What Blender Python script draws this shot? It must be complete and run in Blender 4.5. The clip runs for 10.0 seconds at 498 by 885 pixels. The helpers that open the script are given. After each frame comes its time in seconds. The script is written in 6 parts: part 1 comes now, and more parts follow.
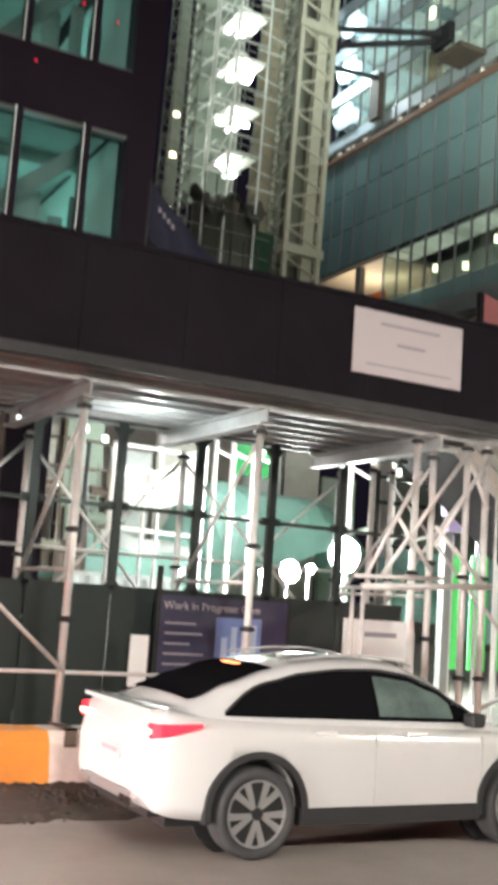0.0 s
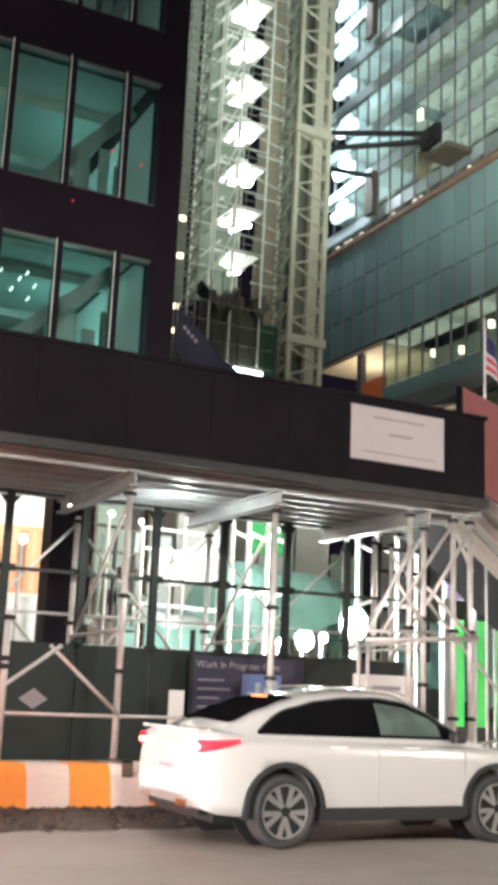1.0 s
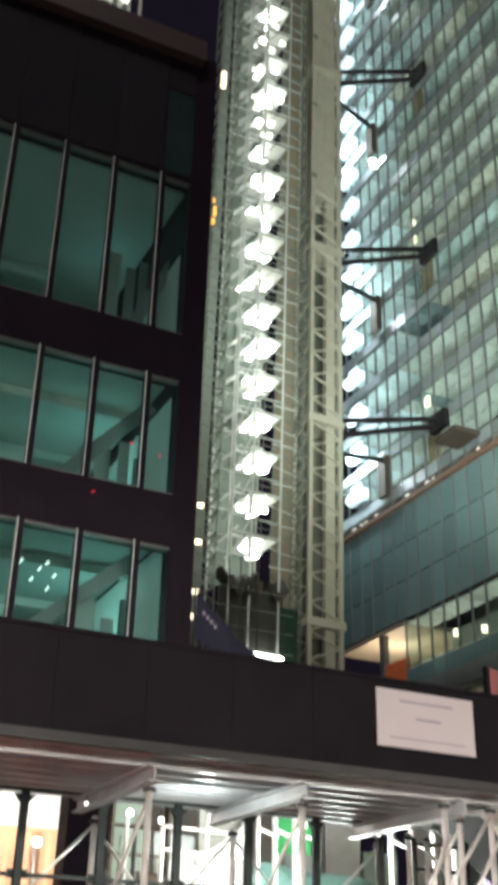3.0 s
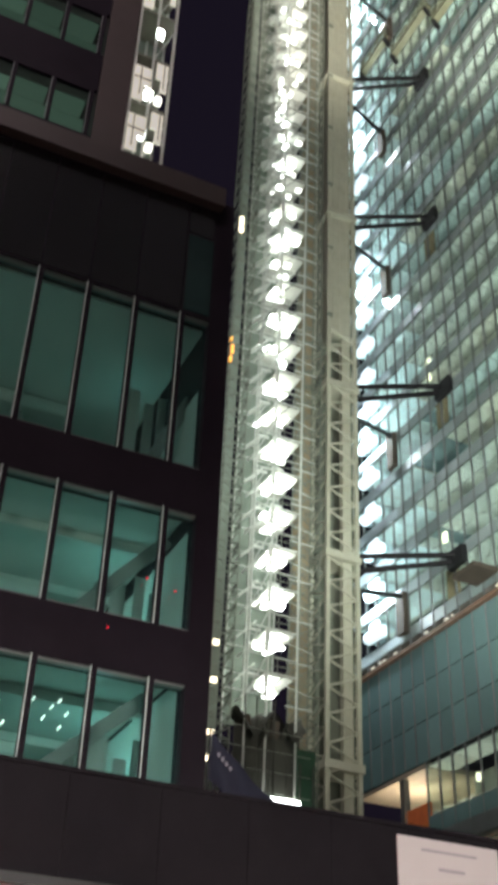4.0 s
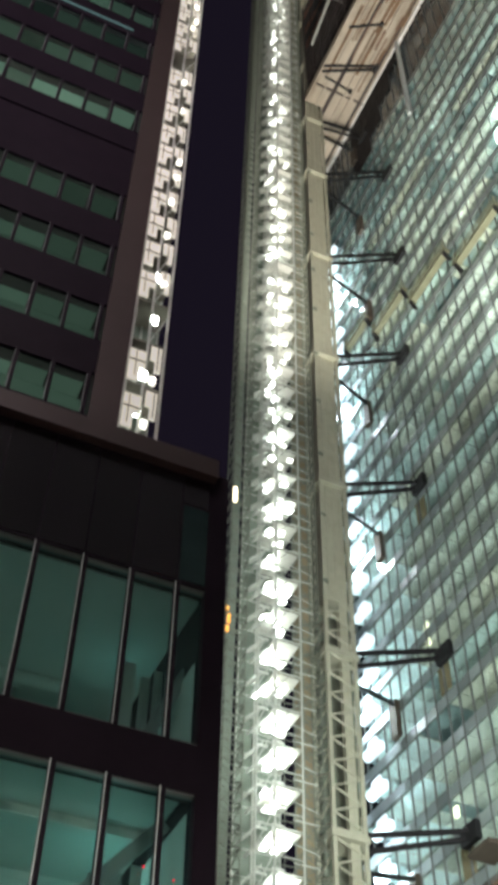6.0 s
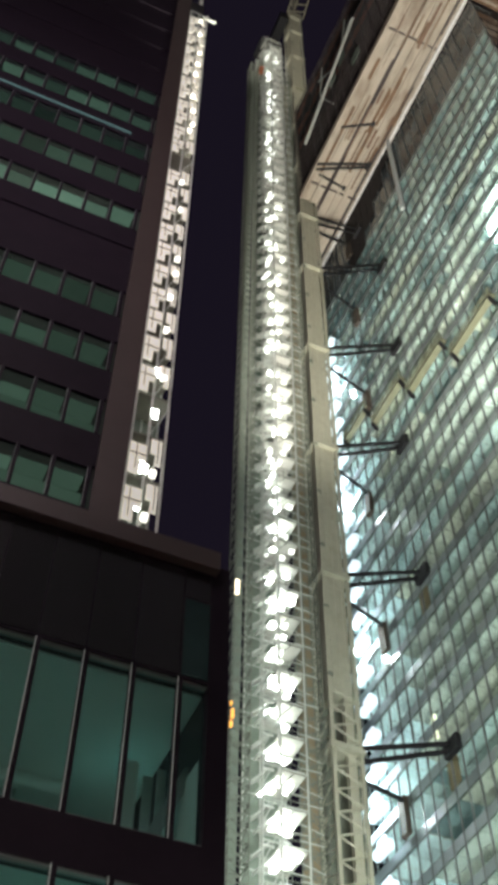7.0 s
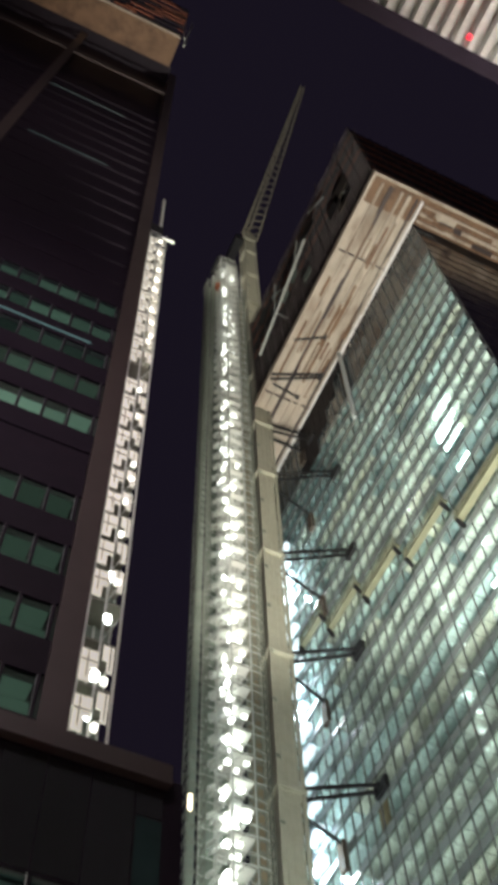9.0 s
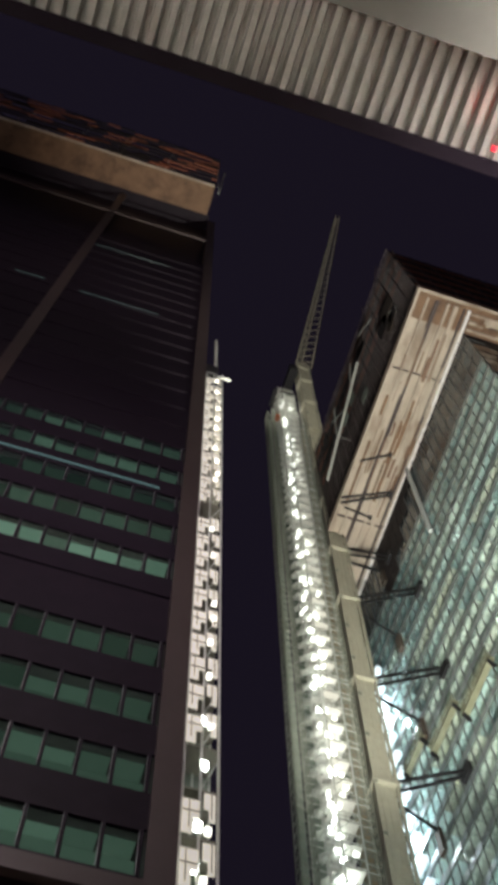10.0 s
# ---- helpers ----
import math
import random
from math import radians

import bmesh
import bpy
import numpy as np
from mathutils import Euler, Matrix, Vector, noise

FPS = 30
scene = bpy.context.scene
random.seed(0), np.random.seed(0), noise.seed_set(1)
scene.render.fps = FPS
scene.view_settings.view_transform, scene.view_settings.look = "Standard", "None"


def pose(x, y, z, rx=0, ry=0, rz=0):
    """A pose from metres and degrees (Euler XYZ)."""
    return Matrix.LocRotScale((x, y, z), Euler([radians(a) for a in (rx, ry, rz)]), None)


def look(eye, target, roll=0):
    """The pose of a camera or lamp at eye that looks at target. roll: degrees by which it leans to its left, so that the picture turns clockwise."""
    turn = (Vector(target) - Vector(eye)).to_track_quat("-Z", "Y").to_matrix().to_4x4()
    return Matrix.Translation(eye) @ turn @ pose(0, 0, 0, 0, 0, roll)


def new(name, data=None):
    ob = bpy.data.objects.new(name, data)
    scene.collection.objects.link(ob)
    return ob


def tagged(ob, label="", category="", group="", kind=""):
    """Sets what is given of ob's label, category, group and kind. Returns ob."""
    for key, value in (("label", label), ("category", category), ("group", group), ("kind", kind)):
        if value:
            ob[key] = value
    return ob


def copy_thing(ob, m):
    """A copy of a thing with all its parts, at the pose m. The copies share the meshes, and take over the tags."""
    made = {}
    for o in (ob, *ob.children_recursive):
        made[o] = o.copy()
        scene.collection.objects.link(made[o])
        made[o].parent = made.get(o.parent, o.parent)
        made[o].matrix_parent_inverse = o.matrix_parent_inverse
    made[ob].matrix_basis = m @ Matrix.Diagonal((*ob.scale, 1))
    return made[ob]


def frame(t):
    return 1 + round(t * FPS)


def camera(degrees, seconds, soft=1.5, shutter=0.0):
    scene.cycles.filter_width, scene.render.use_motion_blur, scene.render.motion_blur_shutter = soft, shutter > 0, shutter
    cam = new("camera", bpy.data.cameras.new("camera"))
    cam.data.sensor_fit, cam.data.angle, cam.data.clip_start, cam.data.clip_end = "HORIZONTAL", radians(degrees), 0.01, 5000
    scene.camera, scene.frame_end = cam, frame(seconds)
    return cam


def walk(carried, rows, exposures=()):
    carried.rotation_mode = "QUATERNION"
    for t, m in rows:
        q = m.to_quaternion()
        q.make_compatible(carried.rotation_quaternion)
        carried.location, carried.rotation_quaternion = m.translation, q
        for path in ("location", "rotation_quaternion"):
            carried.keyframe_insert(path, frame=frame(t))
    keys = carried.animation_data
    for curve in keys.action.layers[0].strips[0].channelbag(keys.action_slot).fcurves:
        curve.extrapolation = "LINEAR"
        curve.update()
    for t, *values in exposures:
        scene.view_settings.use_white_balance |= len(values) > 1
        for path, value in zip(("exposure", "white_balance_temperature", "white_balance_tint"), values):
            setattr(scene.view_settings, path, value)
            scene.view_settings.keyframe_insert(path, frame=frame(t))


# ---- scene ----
cam = camera(25.49, 10.0, soft=5.2, shutter=0.5)
PATH = [
    (0.0, pose(1.360, 2.350, 2.190, 98.13, -3.94, -28.11)),
    (0.5, pose(0.575, 0.790, 1.850, 101.35, -2.60, -27.06)),
    (1.0, pose(0.000, 0.000, 1.690, 102.50, -2.28, -27.38)),
    (1.5, pose(0.000, 0.000, 1.690, 106.45, -1.64, -26.32)),
    (2.0, pose(0.000, 0.000, 1.690, 110.62, -1.54, -27.45)),
    (2.5, pose(0.000, 0.000, 1.690, 113.62, -0.80, -26.58)),
    (4.0, pose(0.000, 0.000, 1.690, 124.17, -1.77, -25.30)),
    (4.5, pose(0.000, 0.000, 1.690, 127.07, -0.61, -25.63)),
    (5.0, pose(0.000, 0.000, 1.690, 131.72, 0.36, -24.85)),
    (5.5, pose(0.000, 0.000, 1.690, 135.21, -0.26, -24.99)),
    (7.0, pose(0.000, 0.000, 1.690, 142.80, 0.05, -23.79)),
    (7.5, pose(0.000, 0.000, 1.690, 144.63, 1.05, -24.10)),
    (8.0, pose(0.000, 0.000, 1.690, 147.42, 1.71, -23.83)),
    (8.5, pose(0.000, 0.000, 1.690, 151.03, 2.56, -24.84)),
    (9.0, pose(0.000, 0.000, 1.690, 153.39, 1.93, -25.18)),
    (9.5, pose(0.000, 0.000, 1.690, 157.26, 1.56, -19.81)),
    (10.0, pose(0.000, 0.000, 1.690, 160.36, 1.16, -17.67)),
]
walk(cam, PATH)

# ---- world and large lights ----
world = bpy.data.worlds.new("night_sky")
scene.world = world
world.use_nodes = True
wbg = world.node_tree.nodes["Background"]
wbg.inputs[0].default_value = (0.0125, 0.0095, 0.0185, 1)
wbg.inputs[1].default_value = 0.66
scene.view_settings.exposure = 0.0


def lamp(name, kind, loc, target, energy, colour, size=0.3, spot=70, label=""):
    d = bpy.data.lights.new(name, kind)
    d.energy, d.color = energy, colour
    if kind == "SPOT":
        d.spot_size, d.spot_blend, d.shadow_soft_size = radians(spot), 0.6, size
    elif kind == "AREA":
        d.size = size
    else:
        d.shadow_soft_size = size
    ob = new(name, d)
    ob.matrix_world = look(loc, target)
    return ob


# street lighting on the camera's side of the road
lamp("street_light", "SPOT", (2.0, -3.0, 8.6), (6.0, 11.0, 0.0), 9200, (1.0, 0.935, 0.86), 0.5, 110)
lamp("street_light", "SPOT", (20.0, -3.0, 8.6), (16.0, 12.0, 0.5), 5500, (1.0, 0.90, 0.78), 0.5, 110)
lamp("street_light", "SPOT", (-16.0, -3.0, 8.6), (-8.0, 12.0, 0.5), 5500, (1.0, 0.85, 0.72), 0.5, 110)
# unseen fill added under the canopy behind the camera, brightening its underside
lamp("canopy_fill", "AREA", (-2.6, -5.2, 3.2), (-0.3, 0.5, 8.5), 160, (0.95, 0.96, 0.86), 1.2)
# unseen fill added for the city's stray light on the facades
lamp("city_fill", "AREA", (-5.0, -5.0, 60.0), (2.0, 27.0, 62.0), 14500, (1.0, 0.84, 0.88), 16.0)
lamp("city_fill", "AREA", (-6.0, -5.0, 120.0), (-6.0, 27.0, 150.0), 6000, (1.0, 0.84, 0.80), 26.0)
# headlamps of traffic waiting behind the white car
lamp("headlight_glow", "SPOT", (-2.6, 9.4, 0.75), (5.3, 11.3, 0.8), 6500, (1.0, 0.90, 0.85), 0.12, 44)
# brake lamps of the queue before and behind
lamp("brake_glow", "POINT", (0.6, 12.6, 0.7), (0, 0, 0), 330, (1.0, 0.12, 0.10), 0.15)
lamp("brake_glow", "POINT", (14.2, 12.0, 0.9), (0, 0, 0), 70, (1.0, 0.12, 0.14), 0.15)
# floodlights of the building site behind the hoarding
lamp("site_floodlight", "POINT", (16.3, 25.2, 3.5), (0, 0, 0), 3600, (0.93, 1.0, 0.95), 0.3)
lamp("site_floodlight", "POINT", (14.8, 25.3, 3.0), (0, 0, 0), 1500, (0.93, 1.0, 0.95), 0.3)
lamp("site_floodlight", "POINT", (11.9, 23.2, 5.4), (0, 0, 0), 520, (0.95, 1.0, 0.95), 0.2)
lamp("site_floodlight", "POINT", (6.6, 23.6, 5.6), (0, 0, 0), 420, (1.0, 0.95, 0.88), 0.2)
# added points standing in for site light on the deck's underside
lamp("deck_fill", "POINT", (7.0, 16.0, 4.3), (0, 0, 0), 95, (0.92, 1.0, 0.96), 0.1)
lamp("deck_fill", "POINT", (2.5, 16.0, 4.3), (0, 0, 0), 95, (0.92, 1.0, 0.96), 0.1)
# cool lamps on the hoist landings of the glass tower
for landing_z in (42.0, 58.0, 76.0, 98.0, 122.0):
    lamp("landing_lamp", "POINT", (41.8, 70.6, landing_z), (0, 0, 0), 3000, (0.80, 0.95, 1.0), 0.4)
# unseen spots added to brighten the steel, the platforms and the facades
lamp("mast_fill", "SPOT", (24.0, 34.0, 20.0), (36.2, 63.8, 70.0), 11500, (1.0, 0.97, 0.86), 0.6, 120)
lamp("mast_fill", "SPOT", (22.0, 20.0, 30.0), (36.2, 63.8, 215.0), 430000, (1.0, 0.95, 0.85), 0.6, 50)
lamp("mast_top_fill", "SPOT", (2.0, 22.0, 194.0), (36.0, 63.0, 216.0), 65000, (1.0, 0.94, 0.82), 0.5, 64)
lamp("bay_lamp", "POINT", (46.5, 70.0, 24.5), (0, 0, 0), 900, (1.0, 0.85, 0.62), 0.3)
# added point without a fitting, brightening the boards at the back of the site
lamp("site_floodlight", "POINT", (14.0, 30.6, 7.4), (0, 0, 0), 900, (0.93, 1.0, 0.95), 0.3)
lamp("exit_glow", "POINT", (1.75, -0.2, 8.85), (0, 0, 0), 0.35, (1.0, 0.1, 0.08), 0.04)
# unseen spot added to brighten the glass facade
lamp("facade_fill", "SPOT", (29.0, 30.0, 24.0), (44.0, 52.0, 70.0), 52000, (0.90, 1.0, 0.95), 0.6, 110)
# floodlights aimed up at the soffits and the crown
lamp("soffit_floodlight", "SPOT", (34.0, 44.0, 100.0), (38.5, 44.0, 156.0), 3500, (1.0, 0.88, 0.68), 0.5, 110)
lamp("soffit_floodlight", "SPOT", (58.0, 18.0, 100.0), (58.0, 23.5, 156.0), 130, (1.0, 0.86, 0.64), 0.5, 110)
lamp("crown_floodlight", "SPOT", (-10.0, 17.0, 166.0), (-10.0, 19.0, 190.0), 2300, (1.0, 0.72, 0.52), 0.5, 84)

# ---- materials ----
def mat(name, colour, rough=0.6, metal=0.0, vary=0.15, scale=3.0, bump=0.0, bscale=40.0, dirt=None, dirt_amount=0.5, coat=0.0, spec=0.5, emit=None, strength=0.0, island=False, rnd=0.0, stretch=(1, 1, 1)):
    m = bpy.data.materials.new(name)
    m.use_nodes = True
    t = m.node_tree
    n, l = t.nodes, t.links
    b = n["Principled BSDF"]
    b.inputs["Roughness"].default_value = rough
    b.inputs["Metallic"].default_value = metal
    b.inputs["Specular IOR Level"].default_value = spec
    if coat:
        b.inputs["Coat Weight"].default_value = coat
    tc = n.new("ShaderNodeTexCoord")
    mp = n.new("ShaderNodeMapping")
    mp.inputs["Scale"].default_value = stretch
    l.new(tc.outputs["Object"], mp.inputs["Vector"])
    nz = n.new("ShaderNodeTexNoise")
    nz.inputs["Scale"].default_value = scale
    nz.inputs["Detail"].default_value = 6
    l.new(mp.outputs[0], nz.inputs["Vector"])
    fine = n.new("ShaderNodeTexNoise")
    fine.inputs["Scale"].default_value = bscale
    fine.inputs["Detail"].default_value = 4
    l.new(mp.outputs[0], fine.inputs["Vector"])
    mix = n.new("ShaderNodeMix")
    mix.data_type = "RGBA"
    c0 = tuple(max(0, c * (1 - vary)) for c in colour)
    c1 = tuple(min(1, c * (1 + vary)) for c in colour)
    mix.inputs[6].default_value = (*c0, 1)
    mix.inputs[7].default_value = (*c1, 1)
    add = n.new("ShaderNodeMath")
    add.operation = "MULTIPLY_ADD"
    l.new(fine.outputs[0], add.inputs[0])
    add.inputs[1].default_value = 0.4
    sub = n.new("ShaderNodeMath")
    sub.operation = "SUBTRACT"
    l.new(nz.outputs[0], sub.inputs[0])
    sub.inputs[1].default_value = 0.2
    l.new(sub.outputs[0], add.inputs[2])
    l.new(add.outputs[0], mix.inputs[0])
    out = mix.outputs[2]
    if dirt:
        ramp = n.new("ShaderNodeValToRGB")
        ramp.color_ramp.elements[0].position = 0.48
        ramp.color_ramp.elements[1].position = 0.70
        dn = n.new("ShaderNodeTexNoise")
        dn.inputs["Scale"].default_value = scale * 0.45
        dn.inputs["Detail"].default_value = 8
        dn.inputs["Roughness"].default_value = 0.7
        l.new(mp.outputs[0], dn.inputs["Vector"])
        l.new(dn.outputs[0], ramp.inputs[0])
        k = n.new("ShaderNodeMath")
        k.operation = "MULTIPLY"
        k.inputs[1].default_value = dirt_amount
        l.new(ramp.outputs[0], k.inputs[0])
        dm = n.new("ShaderNodeMix")
        dm.data_type = "RGBA"
        l.new(k.outputs[0], dm.inputs[0])
        l.new(out, dm.inputs[6])
        dm.inputs[7].default_value = (*dirt, 1)
        out = dm.outputs[2]
    if rnd:
        if island:
            g = n.new("ShaderNodeNewGeometry")
            src = g.outputs["Random Per Island"]
        else:
            g = n.new("ShaderNodeObjectInfo")
            src = g.outputs["Random"]
        mr = n.new("ShaderNodeMapRange")
        mr.inputs["To Min"].default_value = 1 - rnd
        mr.inputs["To Max"].default_value = 1 + rnd
        l.new(src, mr.inputs["Value"])
        hs = n.new("ShaderNodeHueSaturation")
        l.new(mr.outputs[0], hs.inputs["Value"])
        l.new(out, hs.inputs["Color"])
        out = hs.outputs[0]
    l.new(out, b.inputs["Base Color"])
    if bump:
        bp = n.new("ShaderNodeBump")
        bp.inputs["Strength"].default_value = bump
        bp.inputs["Distance"].default_value = 0.02
        l.new(fine.outputs[0], bp.inputs["Height"])
        l.new(bp.outputs[0], b.inputs["Normal"])
    if emit:
        b.inputs["Emission Color"].default_value = (*emit, 1)
        b.inputs["Emission Strength"].default_value = strength
        if island:
            g = n.new("ShaderNodeNewGeometry")
            pw = n.new("ShaderNodeMath")
            pw.operation = "POWER"
            l.new(g.outputs["Random Per Island"], pw.inputs[0])
            pw.inputs[1].default_value = 1.6
            mr = n.new("ShaderNodeMapRange")
            mr.inputs["To Min"].default_value = strength * 0.45
            mr.inputs["To Max"].default_value = strength * 1.55
            l.new(pw.outputs[0], mr.inputs["Value"])
            l.new(mr.outputs[0], b.inputs["Emission Strength"])
    return m


def glassy(name, colour, rough=0.03, through_amount=0.6, gloss=0.25, wav=0.0):
    """Window glass: a tinted pane that lets light straight through and mirrors with Fresnel."""
    m = bpy.data.materials.new(name)
    m.use_nodes = True
    t = m.node_tree
    n, l = t.nodes, t.links
    n.remove(n["Principled BSDF"])
    tr = n.new("ShaderNodeBsdfTransparent")
    tr.inputs[0].default_value = (*colour, 1)
    gl = n.new("ShaderNodeBsdfGlossy")
    gl.inputs["Roughness"].default_value = rough
    gl.inputs[0].default_value = (0.85, 0.95, 0.95, 1)
    lw = n.new("ShaderNodeLayerWeight")
    lw.inputs[0].default_value = 0.5
    pw = n.new("ShaderNodeMath")
    pw.operation = "POWER"
    pw.inputs[1].default_value = 4.0
    l.new(lw.outputs["Facing"], pw.inputs[0])
    ad = n.new("ShaderNodeMath")
    ad.operation = "MULTIPLY_ADD"
    ad.inputs[1].default_value = 0.75
    ad.inputs[2].default_value = gloss
    ad.use_clamp = True
    l.new(pw.outputs[0], ad.inputs[0])
    mx = n.new("ShaderNodeMixShader")
    l.new(ad.outputs[0], mx.inputs[0])
    l.new(tr.outputs[0], mx.inputs[1])
    l.new(gl.outputs[0], mx.inputs[2])
    if wav:
        tc = n.new("ShaderNodeTexCoord")
        nz = n.new("ShaderNodeTexNoise")
        nz.inputs["Scale"].default_value = 0.8
        l.new(tc.outputs["Object"], nz.inputs["Vector"])
        bp = n.new("ShaderNodeBump")
        bp.inputs["Strength"].default_value = wav
        bp.inputs["Distance"].default_value = 0.05
        l.new(nz.outputs[0], bp.inputs["Height"])
        l.new(bp.outputs[0], gl.inputs["Normal"])
    l.new(mx.outputs[0], n["Material Output"].inputs[0])
    return m


def glow(name, colour, strength):
    m = bpy.data.materials.new(name)
    m.use_nodes = True
    b = m.node_tree.nodes["Principled BSDF"]
    b.inputs["Base Color"].default_value = (*colour, 1)
    b.inputs["Emission Color"].default_value = (*colour, 1)
    b.inputs["Emission Strength"].default_value = strength
    return m


ASPHALT = mat("dusty_asphalt", (0.27, 0.24, 0.22), 0.7, vary=0.22, scale=0.5, bump=0.35, bscale=60, dirt=(0.15, 0.132, 0.122), dirt_amount=0.7)
CONCRETE = mat("concrete", (0.30, 0.285, 0.26), 0.85, vary=0.2, scale=1.2, bump=0.3, bscale=30, dirt=(0.16, 0.15, 0.13))
RUBBLE = mat("rubble", (0.060, 0.045, 0.036), 0.95, vary=0.5, scale=6, bump=0.6, island=True, rnd=0.5)
PLYBLACK = mat("black_plywood", (0.0105, 0.0090, 0.0118), 0.6, vary=0.3, scale=1.5, bump=0.1, dirt=(0.018, 0.0155, 0.0185), dirt_amount=0.35, spec=0.04)
HOARDGREEN = mat("dark_green_hoarding", (0.010, 0.018, 0.016), 0.6, vary=0.3, scale=1.5, bump=0.1, dirt=(0.03, 0.03, 0.03), dirt_amount=0.3)
GALV = mat("galvanised_steel", (0.60, 0.58, 0.56), 0.40, 0.25, vary=0.2, scale=5, bump=0.1, dirt=(0.36, 0.28, 0.24), dirt_amount=0.4)
DECK = mat("galvanised_deck", (0.33, 0.345, 0.345), 0.5, 0.3, vary=0.2, scale=2, dirt=(0.17, 0.165, 0.155), dirt_amount=0.6)
DARKSTEEL = mat("dark_steel", (0.03, 0.03, 0.032), 0.5, 0.6, vary=0.3, scale=4)
ORANGE = mat("orange_paint", (0.80, 0.29, 0.045), 0.55, vary=0.12, scale=3, bump=0.15, dirt=(0.30, 0.14, 0.06), dirt_amount=0.4)
WHITEPAINT = mat("white_barrier_paint", (0.72, 0.62, 0.56), 0.6, vary=0.1, scale=3, bump=0.15, dirt=(0.35, 0.29, 0.25), dirt_amount=0.5)
WHITE = mat("white_sheet", (0.80, 0.79, 0.78), 0.6, vary=0.05, scale=2)
SIGNWHITE = mat("sign_white", (0.42, 0.385, 0.40), 0.45, vary=0.05, scale=1.5)
SIGNBAR = mat("sign_grey_print", (0.27, 0.25, 0.28), 0.5, vary=0.1)
FRAMEBLACK = mat("black_facade_metal", (0.0145, 0.0105, 0.0160), 0.5, 0.0, vary=0.3, scale=0.8, dirt=(0.024, 0.017, 0.0245), dirt_amount=0.4, spec=0.08)
MULLION = mat("anodised_mullion", (0.20, 0.21, 0.21), 0.4, 0.5, vary=0.15, scale=2)
BROWNSTEEL = mat("brown_cladding", (0.062, 0.046, 0.043), 0.5, 0.3, vary=0.2, scale=0.4, dirt=(0.038, 0.027, 0.026), dirt_amount=0.5)
TRUSS = mat("cream_mast_paint", (0.47, 0.465, 0.36), 0.5, 0.1, vary=0.15, scale=1.5, dirt=(0.33, 0.30, 0.20), dirt_amount=0.4)
SCAFFOLD = mat("scaffold_tube", (0.58, 0.60, 0.55), 0.5, 0.3, vary=0.2, scale=2)
PLANK = mat("scaffold_plank", (0.20, 0.19, 0.15), 0.8, vary=0.3, scale=2)
NETTING = mat("grey_green_netting", (0.20, 0.24, 0.20), 0.9, vary=0.3, scale=0.8)
SPANDREL = mat("spandrel_glass", (0.24, 0.29, 0.285), 0.3, 0.0, vary=0.2, scale=0.15, spec=0.8, rnd=0.3, island=True)
DARKGLASS = mat("dark_glass_band", (0.15, 0.24, 0.24), 0.10, 0.0, vary=0.2, scale=0.12, spec=0.8, rnd=0.14, island=True)
INTERIOR = mat("pale_interior", (0.55, 0.60, 0.56), 0.8, vary=0.15, scale=0.5)
SOFFIT = mat("cream_soffit", (0.50, 0.43, 0.34), 0.7, vary=0.4, scale=0.5, dirt=(0.17, 0.11, 0.07), dirt_amount=0.9, stretch=(1, 0.3, 1))
ORANGEWOOD = mat("orange_formwork", (0.30, 0.10, 0.045), 0.8, vary=0.3, scale=0.3, dirt=(0.14, 0.05, 0.03), dirt_amount=0.5)
TEALGLASS = glassy("teal_window_glass", (0.68, 0.85, 0.835), 0.04, gloss=0.06, wav=0.05)
CLEARGLASS = glassy("facade_glass", (0.78, 0.88, 0.86), 0.05, gloss=0.06, wav=0.03)
# ceiling tiles emit, in place of room light bounced onto the ceilings
CEILGLOW = mat("glow_ceiling_panel", (0.8, 0.8, 0.75), 0.5, emit=(1.0, 0.98, 0.82), strength=0.205, island=True)
FLOOD = glow("floodlight_lens", (0.92, 1.0, 0.96), 14.0)
FLOODWARM = glow("warm_lamp_lens", (1.0, 0.84, 0.60), 3.5)
SMALLRED = glow("red_indicator", (1.0, 0.02, 0.05), 0.6)
GREENNET = mat("green_netting", (0.015, 0.16, 0.045), 0.85, vary=0.25, scale=2)
GREENGLOW = glow("green_lamp_panel", (0.12, 0.75, 0.18), 0.24)


CEILCOOL = mat("cool_ceiling_panel", (0.7, 0.8, 0.8), 0.5, emit=(0.91, 1.0, 0.92), strength=0.18, island=True)
CEILWARM = mat("warm_ceiling_panel", (0.8, 0.75, 0.65), 0.5, emit=(1.0, 0.90, 0.72), strength=0.19, island=True)
# faint emission stands in for weak light on the darker ceilings
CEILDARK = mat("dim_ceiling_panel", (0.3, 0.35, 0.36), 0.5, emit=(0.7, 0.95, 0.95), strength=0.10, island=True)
ORANGELEDGE = mat("orange_edge_board", (0.20, 0.12, 0.08), 0.7, vary=0.4, scale=0.8)
ORANGENET = mat("orange_netting", (0.85, 0.20, 0.06), 0.8, vary=0.2, scale=2)
PLYWARM = mat("bare_plywood", (0.52, 0.36, 0.22), 0.75, vary=0.2, scale=1.0)
PLATFORM = mat("platform_steel", (0.20, 0.205, 0.13), 0.6, 0.2, vary=0.25, scale=1.0)
NETDARK = mat("dark_netting", (0.018, 0.013, 0.012), 0.9, vary=0.4, scale=0.6)
FLOODSOFT = glow("soft_floodlight_lens", (0.96, 1.0, 0.92), 3.2)
LANDINGWOOD = mat("pale_landing_boards", (0.55, 0.55, 0.50), 0.7, vary=0.25, scale=1.5)
DARKGREEN = mat("dark_green_sheet", (0.010, 0.045, 0.020), 0.8, vary=0.3, scale=1)
